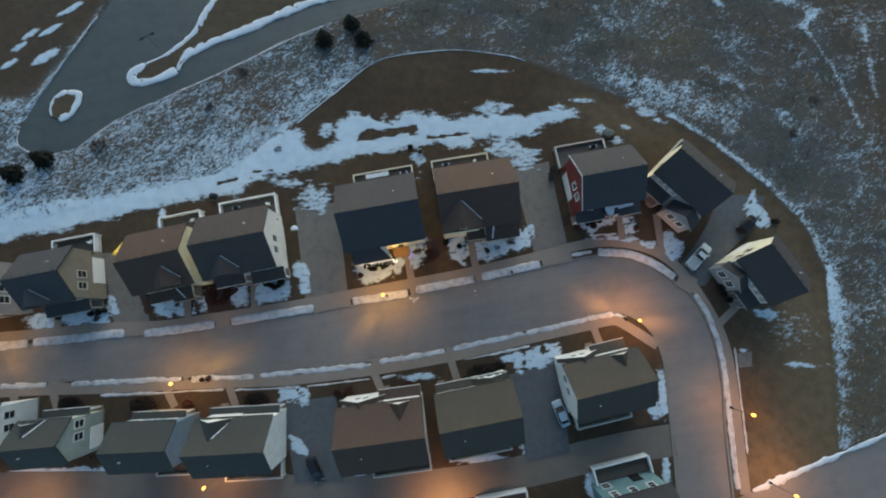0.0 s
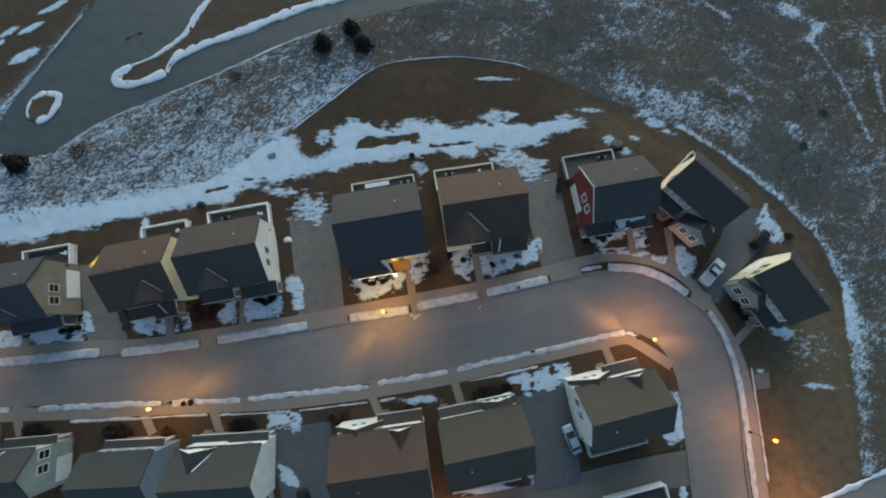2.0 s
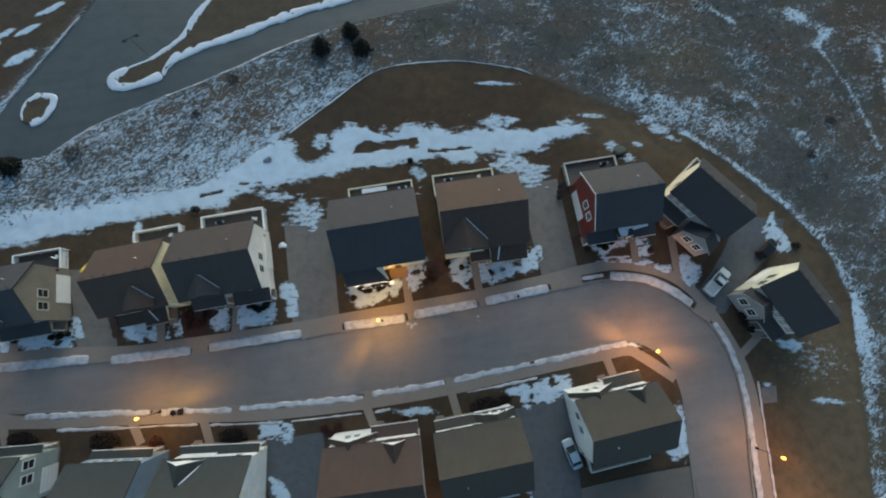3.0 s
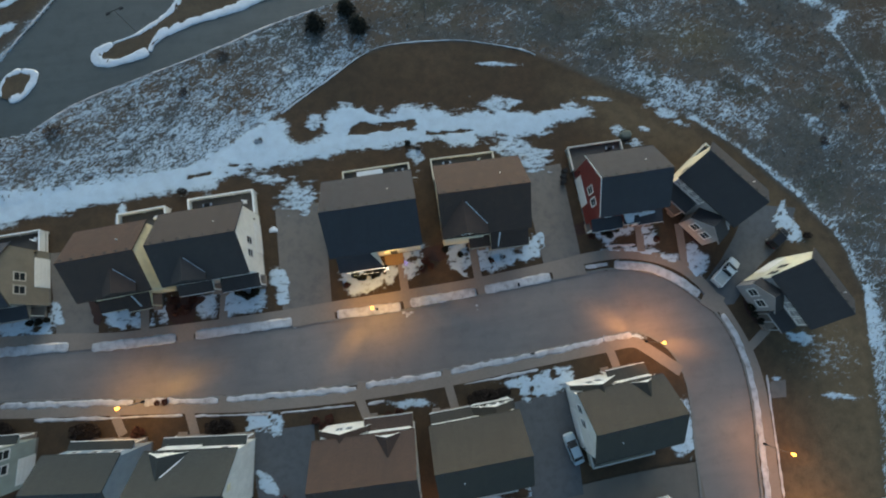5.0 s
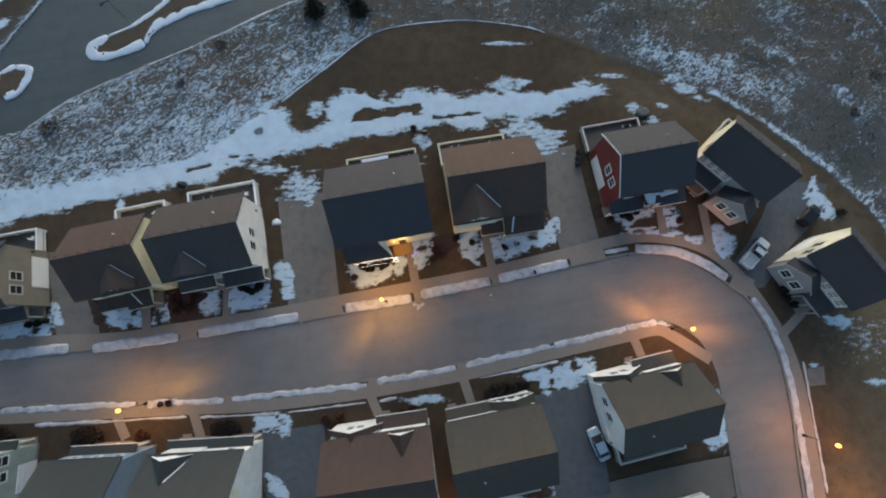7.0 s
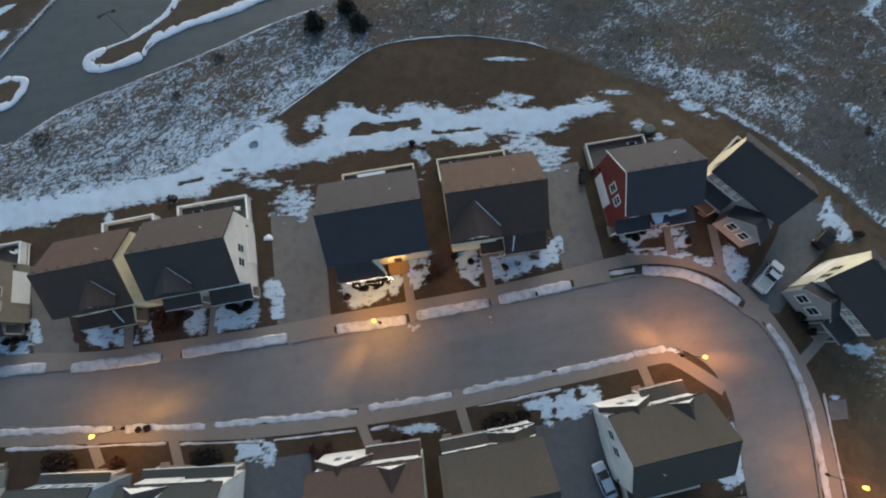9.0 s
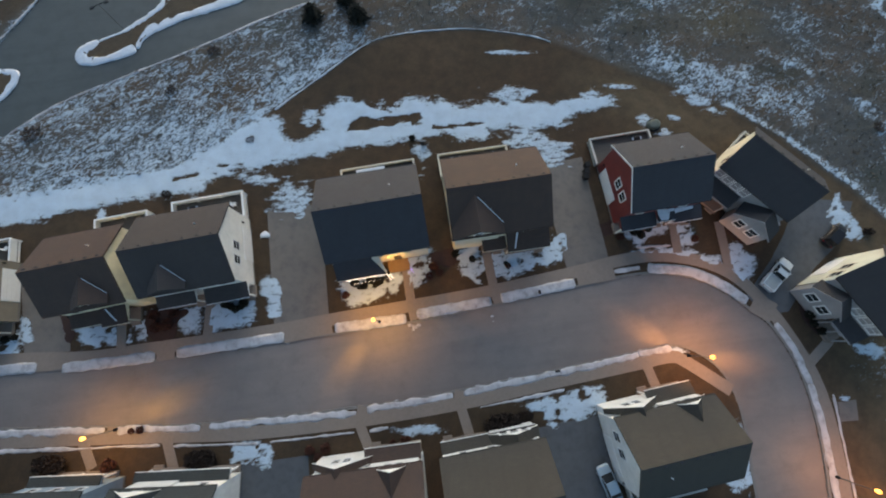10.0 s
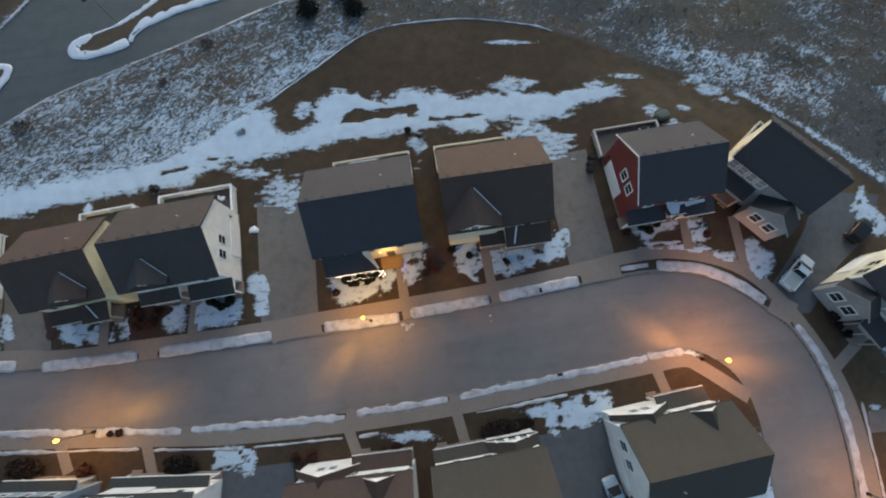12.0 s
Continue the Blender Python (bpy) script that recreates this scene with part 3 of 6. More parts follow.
# thin snow through which the lawn shows
THIN = [(33.5, 35.5, 1.7, 0.9), (34.8, 33.8, 1.5, 0.8), (36.9, 32.0, 1.4, 0.5), (57.0, -8.6, 3.6, 0.4), (8.3, 34.5, 2.6, 0.9), (23.5, 35.8, 2.4, 0.35), (20.0, 34.4, 1.8, 0.5), (10.4, 27.9, 2.7, 2.8), (13.5, 25.6, 2.6, 2.3), (-4.3, 25.3, 1.1, 2.8), (-21.2, 18.3, 2.7, 2.2), (-26.3, 20.9, 2.6, 0.9), (-20.1, 30.4, 1.2, 1.0), (-15.2, 33.4, 1.0, 0.5), (27.1, 30.4, 0.9, 0.7), (29.6, 28.6, 1.0, 0.6), (-4.1, 32.3, 1.4, 0.5)]

road_n = smooth_line(KERB_N, 0.5)
road_s = smooth_line(KERB_S, 0.5)


def even(line, n):
    run = np.concatenate([[0], np.cumsum(np.linalg.norm(np.diff(line, axis=0), axis=1))])
    at = np.linspace(0, run[-1], n)
    return np.stack([np.interp(at, run, line[:, 0]), np.interp(at, run, line[:, 1])], 1)


ROAD_POLY = [tuple(p) for p in even(road_n, 90)] + [tuple(p) for p in even(road_s, 90)[::-1]]
alley_line = smooth_line(ALLEY, 2.0)
_an = normals_2d(alley_line)
ALLEY_POLY = [tuple(p) for p in alley_line + _an * 2.3] + [tuple(p) for p in (alley_line - _an * 2.3)[::-1]]
hw_line = smooth_line(HIGHWAY, 6.0)
_hn = normals_2d(hw_line)
HIGHWAY_POLY = [tuple(p) for p in hw_line + _hn * 4.2] + [tuple(p) for p in (hw_line - _hn * 4.2)[::-1]]

LEVEL = 0.12


def land_cover(x, y):
    """Snow cover, lawn share and height of the ground sheet."""
    wob = fbm(x * 0.35, y * 0.35, 3) - 0.5
    d_lawn = signed(x, y, LAWN)
    lawn = np.clip(0.5 - (d_lawn + wob * 0.8) / 0.7, 0, 1)
    damp = np.clip(signed(x, y, [(68, 56), (67.2, 52.6), (65.2, 49.8), (69, 43), (70.6, 38), (73, 28), (76, 18), (130, 20), (130, 90), (66, 90)]) * -0.4, 0, 1)
    west = np.clip((-2 - x) / 14, 0, 1) * np.clip((58 - y) / 20, 0, 1)
    drift = fbm(x * 0.055, y * 0.075, 9)
    veins = 1 - np.abs(fbm(x * 0.09 + 7, y * 0.13, 51) - 0.5) * 14
    field = 0.16 + 0.45 * (drift - 0.5) + 0.34 * west + 0.20 * np.clip(veins, 0, 1) * (1 - west)
    field += 0.40 * np.clip(1.3 - to_segments(x, y, [(30.6, 41.2), (37.0, 37.2), (43.4, 34.7), (48.9, 32.8)]) / 3.6, 0, 1)
    for gain, wide, line in STROKES:
        field += gain * np.clip(1.2 - to_segments(x, y, line) / wide, 0, 1)
    field += 0.36 * np.clip(1 - to_segments(x, y, [(63, 8), (62.6, -5), (61, -20)]) / 2.2, 0, 1)
    field += 0.16 * np.clip(1 - np.abs(d_lawn) / 6, 0, 1) * west
    snow = field * (1 - lawn) + (-0.9 + 0.4 * (drift - 0.5)) * lawn
    shred = 1.5 * (fbm(x * 0.22, y * 0.75, 21, 5) - 0.5) + 0.9 * (vnoise(x * 0.8, y * 2.2, 23) - 0.5)
    d_band = -0.3 + signed(x, y, BAND) + 0.9 * shred
    bare = np.clip(0.9 - 1.3 * (signed(x, y, BAND_BAY) + 1.4 * shred), 0, 1)
    for line in CRACKS:
        bare = np.maximum(bare, np.clip(0.75 - 2.0 * (to_segments(x, y, line) + 0.6 * shred), 0, 0.9))
    snow = np.maximum(snow, np.where(d_band < 1.6, np.minimum(0.62 - d_band * 0.8, 1.3) - 1.8 * bare, -9))
    for cx, cy, rx, ry in THIN:
        r = np.hypot((x - cx) / rx, (y - cy) / ry) + 1.1 * shred
        snow = np.maximum(snow, np.where(r < 1.7, np.minimum(0.56 + 0.9 * (1 - r), 0.78), -9))
    mott = fbm(x * 1.1, y * 1.3, 33, 4)
    for wear, outline in YARDS:
        d = signed(x, y, outline) + 0.9 * (fbm(x * 0.7, y * 0.9, 35) - 0.5)
        snow = np.maximum(snow, np.where(d < 1.2, np.minimum(0.90 - d * 1.1, 0.98) - np.clip((mott - 0.64 + wear * 0.36) * 6 * (wear > 0.12), 0, 0.9), -9))
    for cx, cy, rx, ry in PATCHES:
        r = np.hypot((x - cx) / rx, (y - cy) / ry) + 1.2 * (fbm(x * 0.8 + cx, y * 0.8, 5) - 0.5)
        snow = np.maximum(snow, np.where(r < 1.7, np.minimum(0.52 + 1.4 * (1 - r), 0.92), -9))
    thin = np.clip(1 - np.hypot((x - 55) / 9, (y + 3) / 7), 0, 1)
    snow = np.maximum(snow, -0.62 + 1.05 * np.sqrt(thin))
    far_lawn = np.clip(-signed(x, y, [(-71.4, 35.9), (-61.3, 53.6), (-47, 78), (-110, 80), (-110, 33)]) * 0.5, 0, 1)
    lawn = np.maximum(lawn, 0.85 * far_lawn)
    snow = snow * (1 - far_lawn) + far_lawn * (-0.35 + 0.9 * (fbm(x * 0.16, y * 0.3, 77) - 0.4))
    for cx, cy, rx, ry in FAR_PATCHES:
        u, v = 0.82 * (x - cx) + 0.57 * (y - cy), 0.82 * (y - cy) - 0.57 * (x - cx)
        r = np.hypot(u / rx, v / ry) + 0.9 * (fbm(x * 0.8 + cx, y * 0.8, 5) - 0.5)
        snow = np.maximum(snow, np.where(r < 1.6, np.minimum(0.60 + 1.4 * (1 - r), 0.95), -9))
    bed = np.minimum.reduce([signed(x, y, ROAD_POLY), signed(x, y, ALLEY_POLY), signed(x, y, HIGHWAY_POLY), signed(x, y, LOT)])
    lawn = np.maximum(lawn, 0.6 * damp)
    rough = (1 - lawn) * (0.30 * (fbm(x * 0.12, y * 0.12, 60) - 0.5) + 0.10 * (vnoise(x * 1.3, y * 1.3, 70) - 0.5))
    fade = np.clip((bed - 0.4) / 3, 0, 1)
    z = np.where(bed < 0.1, -0.12, LEVEL + fade * (rough + 0.05 * np.clip(snow, 0, 1)))
    ring = np.clip((x - 14) / 12, 0, 1) * np.clip(1 - np.abs(d_lawn + 4) / 6, 0, 1)
    straw = np.clip(np.clip((x - 44) / 5, 0, 1) * np.clip((6 - y) / 6, 0, 1) * 0.6 + 0.75 * ring + np.exp(-((x - 40) / 6) ** 2 - ((y - 47) / 3.5) ** 2) + 0.5 * (fbm(x * 0.12, y * 0.12, 17) - 0.5), 0, 1)
    return np.clip(snow, -2, 1.6), lawn, z, straw


def sheet(name, xs, ys):
    gx, gy = np.meshgrid(xs, ys)
    x, y = gx.ravel(), gy.ravel()
    snow, lawn, z, straw = land_cover(x, y)
    nx, ny = len(xs), len(ys)
    i = np.arange((nx - 1) * (ny - 1))
    a = (i // (nx - 1)) * nx + i % (nx - 1)
    faces = np.stack([a, a + 1, a + nx + 1, a + nx], 1)
    me = bpy.data.meshes.new(name)
    me.from_pydata(np.stack([x, y, z], 1).tolist(), [], faces.tolist())
    for key, val in (("snow", snow), ("lawn", lawn), ("straw", straw)):
        at = me.attributes.new(key, "FLOAT", "POINT")
        at.data.foreach_set("value", val.astype(np.float32))
    for p in me.polygons:
        p.use_smooth = True
    me.materials.append(GROUND)
    return new(name, me)


def spread(lo, hi, step, far):
    fine = np.arange(lo, hi + step / 2, step)
    out = np.array([1, 2, 4, 8, 16, 40, 100, 250, 600, far])
    return np.concatenate([lo - out[::-1], fine, hi + out])


ground = tagged(sheet("ground", spread(-82, 74, 0.36, 1500), spread(-34, 62, 0.36, 1500)),
                "brown winter lawn and rough field with broken snow", "ground", kind="structure")


# ---- roads, kerbs, walks ----
def road_between(a, b, n, m, z):
    a, b = even(a, n), even(b, n)
    bm = bmesh.new()
    rows = [[bm.verts.new((*(p + (q - p) * k / m), z + 0.07 * math.sin(math.pi * k / m))) for k in range(m + 1)] for p, q in zip(a, b)]
    for r, s in zip(rows, rows[1:]):
        for k in range(m):
            bm.faces.new((r[k], s[k], s[k + 1], r[k + 1]))
    return bm


tagged(part("road", road_between(road_n, road_s, 240, 8, 0.0), ASPHALT, smooth=True), "salt-greyed asphalt street bending round a corner", "road", kind="structure")
tagged(part("alley", ribbon(ALLEY, 4.6, -0.1, 0.02, 2.0), ASPHALT_ALLEY), "narrow asphalt alley behind the houses", "road", kind="structure")
tagged(part("crossroad", ribbon(HIGHWAY, 8.4, -0.1, -0.01, 6.0), ASPHALT), "wide asphalt crossroad at the end of the street", "road", kind="structure")
tagged(part("car_park", plate(LOT, -0.1, 0.0), ASPHALT_LOT), "bare asphalt car park and lane", "car park", kind="structure")


def raised_bed(name, poly, label):
    bm = plate(poly, -0.1, 0.15)
    ob = part(name, bm, GROUND)
    me = ob.data
    for key, val in (("snow", -0.15), ("lawn", 0.75), ("straw", 0.3)):
        at = me.attributes.new(key, "FLOAT", "POINT")
        at.data.foreach_set("value", [val] * len(me.vertices))
    return tagged(ob, label, "traffic island", kind="structure")


raised_bed("traffic_island", ISLAND, "grassy kerbed island beside the car park")
raised_bed("traffic_islet", ISLET, "small grassy islet in the car park")

for nm, pts, side in (("kerb_north", KERB_N, 0.13), ("kerb_south", KERB_S, -0.13)):
    tagged(part(nm, ribbon(pts, 0.30, -0.1, 0.15, 0.8, side), KERB), "pale concrete street kerb", "kerb", kind="structure")

WALK_N = [(-149.75, -11.15), (-94.75, -6.05), (-68.55, -4.2), (-54.05, -2.9), (-44.4, -2.49), (-37.1, -1.4), (-29.7, -0.3), (-20.8, 1.2), (-14.7, 2.4), (-7.1, 3.8), (4.5, 6.0), (16.4, 8.8),
          (21.2, 10.1), (26.1, 10.9), (30.9, 10.5), (34.8, 9.2), (37.7, 7.0), (39.9, 4.2), (41.7, 1.2), (43.6, -3.0), (44.6, -7.4), (44.9, -13.1), (44.9, -17.2), (45.0, -22.5), (45.1, -27.3)]
WALK_S = [(-149.75, -19.85), (-94.75, -15.05), (-68.75, -12.75), (-53.25, -12.15), (-38.96, -11.49), (-28.4, -11.13), (-22.67, -10.78), (-11.1, -9.4), (0.8, -7.4), (12.1, -4.9), (23.6, -2.4)]
WALK_S2 = [(23.0, -2.55), (26.6, -1.75), (28.4, -2.2), (33.7, -5.6)]
for nm, pts, w in (("pavement_north", WALK_N, 1.55), ("pavement_south", WALK_S, 1.5), ("pavement_corner", WALK_S2, 1.5)):
    z = 0.162 if nm == "pavement_corner" else 0.156
    tagged(part(nm, ribbon(pts, w, -0.05, z, 0.8), CONCRETE), "plain concrete pavement slabs", "pavement", kind="structure")

PATHS = [[(-10.8, -9.8), (-9.0, -13.6)], [(1.1, -7.6), (2.4, -11.6)], [(-43.15, -11.85), (-41.35, -14.85)], [(-33.32, -11.58), (-31.84, -15.08)], [(23.7, -2.6), (25.1, -6.6)],
         [(-66.75, -12.85), (-65.15, -15.85)], [(-60.55, -12.45), (-59.25, -15.65)], [(-41.3, 3.0), (-40.6, -1.4)], [(-30.4, 4.6), (-30.2, 0.1)],
         [(-6.0, 9.6), (-5.2, 5.0), (-4.6, 2.4)], [(4.4, 11.4), (5.4, 6.2), (5.9, 4.6)], [(29.2, 15.6), (29.3, 11.3)], [(35.2, 15.6), (35.7, 9.2)],
         [(46.8, 0.5), (43.6, -2.4)], [(-61.55, 1.2), (-61.15, -3.1)]]
for pts in PATHS:
    tagged(part("garden_path", ribbon(pts, 1.15, -0.05, 0.168, 1.0), CONCRETE), "narrow concrete path from pavement to porch", "path", "garden paths", "structure")

APRONS = [((-49.1, -2.2), (-48.8, -4.1), 3.0), ((-35.2, -1.0), (-34.9, -2.75), 2.2), ((-18.0, 1.8), (-17.6, 0.05), 5.9), ((18.2, 9.4), (18.6, 7.3), 4.9), ((39.9, 5.5), (38.5, 3.2), 2.8), ((-59.7, -12.3), (-59.6, -11.2), 3.6),
          ((-40.0, -11.4), (-39.9, -10.35), 1.0), ((-29.05, -11.1), (-28.95, -9.8), 1.0), ((-10.75, -9.3), (-10.5, -7.75), 1.2), ((0.75, -7.4), (1.05, -5.9), 1.2)]
for a, b, w in APRONS:
    tagged(part("apron", ribbon([a, b], w, -0.05, 0.158, 1.0), CONCRETE), "concrete apron across the verge to the kerb", "apron", "verge aprons", "structure")

DRIVES = [[(-55.6, 9), (-49.6, 9.8), (-46.77, -1.79), (-52.35, -2.2)], [(-24.6, 16.4), (-17.6, 17.6), (-15.2, 1.6), (-21.9, 0.4)], [(11.6, 23.3), (17.8, 24.7), (20.5, 9.2), (15.1, 7.8)],
          [(46.2, 19.0), (53.6, 18.6), (51.4, 13.6), (46.6, 9.4), (42.3, 3.9), (39.6, 3.4), (37.3, 5.8), (41.2, 10.4), (43.6, 14.0)], [(-24.95, -14.36), (-16.6, -13.2), (-14.8, -25.4), (-22.18, -25.71)],
          [(10.2, -10.0), (18.0, -8.4), (19.2, -21.4), (12.6, -22.6)], [(46.2, -6.8), (48.4, -6.5), (48.2, -8.8), (46.0, -9.0)]]
for i, poly in enumerate(DRIVES):
    tagged(part("driveway", plate(poly, -0.05, 0.148), DRIVE_DARK if i in (3, 4, 5) else DRIVE), "dark grey asphalt driveway between houses" if i in (3, 4, 5) else "grey concrete driveway between houses", "driveway", "driveways", "structure")


# ---- houses ----
def window(house, face, u, z, w=0.95, h=1.3, at=0.0, trim=None, rows=2):
    """A sash window: face is one of +x -x +y -y, at is that face's distance, u runs along it."""
    t = trim or WHITE
    s = 1 if face[0] == "+" else -1

    def put(bm, u0, u1, o0, o1, z0, z1):
        if face[1] == "x":
            box(bm, min(s * o0, s * o1), max(s * o0, s * o1), u0, u1, z0, z1)
        else:
            box(bm, u0, u1, min(s * o0, s * o1), max(s * o0, s * o1), z0, z1)
        return bm

    f, k = bmesh.new(), 0.14
    put(f, u - w / 2 - k, u - w / 2, at, at + 0.06, z - h / 2 - k, z + h / 2 + k)
    put(f, u + w / 2, u + w / 2 + k, at, at + 0.06, z - h / 2 - k, z + h / 2 + k)
    put(f, u - w / 2, u + w / 2, at, at + 0.06, z + h / 2, z + h / 2 + k)
    put(f, u - w / 2, u + w / 2, at, at + 0.09, z - h / 2 - k, z - h / 2)
    put(f, u - w / 2, u + w / 2, at, at + 0.045, z - 0.035, z + 0.035)
    win = part("window", f, t, house)
    for i in range(rows):
        z0 = z - h / 2 + i * h / rows
        part("pane", put(bmesh.new(), u - w / 2, u + w / 2, at - 0.02, at + 0.012 + 0.01 * i, z0, z0 + h / rows - 0.002), GLASS, win)
    return win


def garage_door(house, face, u, at, w=4.6, h=2.2):
    s = 1 if face[0] == "+" else -1
    door = part("garage_door", boxed(min(s * at, s * (at + 0.05)), max(s * at, s * (at + 0.05)), u - w / 2, u + w / 2, 0.15, 0.15 + h), WHITE, house, "white panelled garage door")
    for i in range(4):
        z0 = 0.2 + i * h / 4
        x0, x1 = sorted((s * (at + 0.05), s * (at + 0.075)))
        part("panel", boxed(x0, x1, u - w / 2 + 0.08, u + w / 2 - 0.08, z0, z0 + h / 4 - 0.08), WHITE, door)


def porch(house, x0, x1, y, depth, zhi, zlo, roof, trim, cheek, posts=3, railed=True):
    """A lean-to roof on posts over a low floor, in front of the wall at y."""
    yo = y - depth
    part("porch_roof", slab(bmesh.new(), [(x0, y, zhi), (x0, yo - 0.25, zlo), (x1, yo - 0.25, zlo), (x1, y, zhi)], 0.14), roof, house)
    part("porch_fascia", boxed(x0, x1, yo - 0.29, yo - 0.24, zlo - 0.24, zlo - 0.02), trim, house)
    for xx in (x0 + 0.05, x1 - 0.17):
        part("porch_gable", prism_x(bmesh.new(), [(y, zhi - 0.15), (yo, zlo - 0.12), (yo, zlo - 0.3), (y, zlo - 0.3)], xx, xx + 0.12), cheek, house)
    part("porch_floor", boxed(x0 + 0.1, x1 - 0.1, yo + 0.05, y, 0.1, 0.45), CONCRETE, house)
    for i in range(posts):
        px = x0 + 0.25 + (x1 - x0 - 0.5) * i / (posts - 1)
        part("porch_post", boxed(px - 0.08, px + 0.08, yo + 0.1, yo + 0.26, 0.45, zlo - 0.2), trim, house)
    rail = bmesh.new()
    box(rail, x0 + 0.3, x1 - 1.4, yo + 0.14, yo + 0.2, 1.28, 1.36)
    box(rail, x0 + 0.3, x1 - 1.4, yo + 0.15, yo + 0.19, 0.6, 0.66)
    n = int((x1 - x0 - 1.7) / 0.16)
    for i in range(n):
        box(rail, x0 + 0.34 + i * 0.16, x0 + 0.37 + i * 0.16, yo + 0.155, yo + 0.185, 0.66, 1.28)
    if railed:
        part("porch_rail", rail, trim, house)
    else:
        rail.free()
    steps = bmesh.new()
    box(steps, x1 - 1.4, x1 - 0.3, yo - 0.3, yo + 0.05, 0.1, 0.3)
    part("steps", steps, CONCRETE, house)


def front_gable(house, gx, hw, zg, proj, dims, wall, roof, trim, wins=2, low=0.0, flash=True, lip=0.35):
    """A gable across the front slope, with its own wall below and a metal valley."""
    w, d, zr, ze = dims
    slope = (zr - ze) / (d / 2)
    pitch = (zr - ze) / (d / 2) * 1.05
    if low:
        pitch = (zg - low) / hw
    zge = zg - hw * pitch
    yr = -min((zr - zg) / slope, d / 2 - 0.4)
    ye = -min((zr - zge) / slope, d / 2 - (0.05 if zg > ze else 0.4))
    yw = -(d / 2 - 0.35) - proj
    yf = yw - lip
    top = 0.05
    for s, nm in ((-1, "gable_roof"), (1, "gable_roof")):
        quad = [(gx, yf, zg + top), (gx, yr + 0.02, zg + top), (gx + s * hw, ye, zge + top), (gx + s * hw, yf, zge + top)]
        part(nm, slab(bmesh.new(), quad if s > 0 else quad[::-1], 0.16), roof, house)
        rake = [(gx, yf - 0.03, zg + top), (gx, yf, zg + top), (gx + s * hw, yf, zge + top), (gx + s * hw, yf - 0.03, zge + top)]
        part("rake_trim", slab(bmesh.new(), rake, 0.2), trim, house)
    iw = hw - 0.3
    part("gable_wall", prism_y(bmesh.new(), [(gx - iw, 0.1), (gx + iw, 0.1), (gx + iw, zge + 0.3 * pitch - 0.18), (gx, zg - 0.18), (gx - iw, zge + 0.3 * pitch - 0.18)], yw, -(d / 2 - 1.0)), wall, house)
    for i in range(wins):
        wide = zg <= ze and not low
        window(house, "-y", gx + (i - (wins - 1) / 2) * (1.75 if wide else 1.2), 2.3 if wide else zge + 0.45 if low else zge - 0.35, 0.95 if wide else 0.8, 1.3 if wide else 1.1, -yw, WHITE)
    if flash and zg > ze:
        a, b = Vector((gx, yr, zg + 0.1)), Vector((gx + int(flash) * hw, ye, zge + 0.1))
        a = a.lerp(b, 0.12)
        k = Vector((0.075, -0.02, 0.0))
        part("valley_flashing", slab(bmesh.new(), [a - k, b - k, b + k, a + k], 0.05), FLASHING, house, "bright metal valley strip")


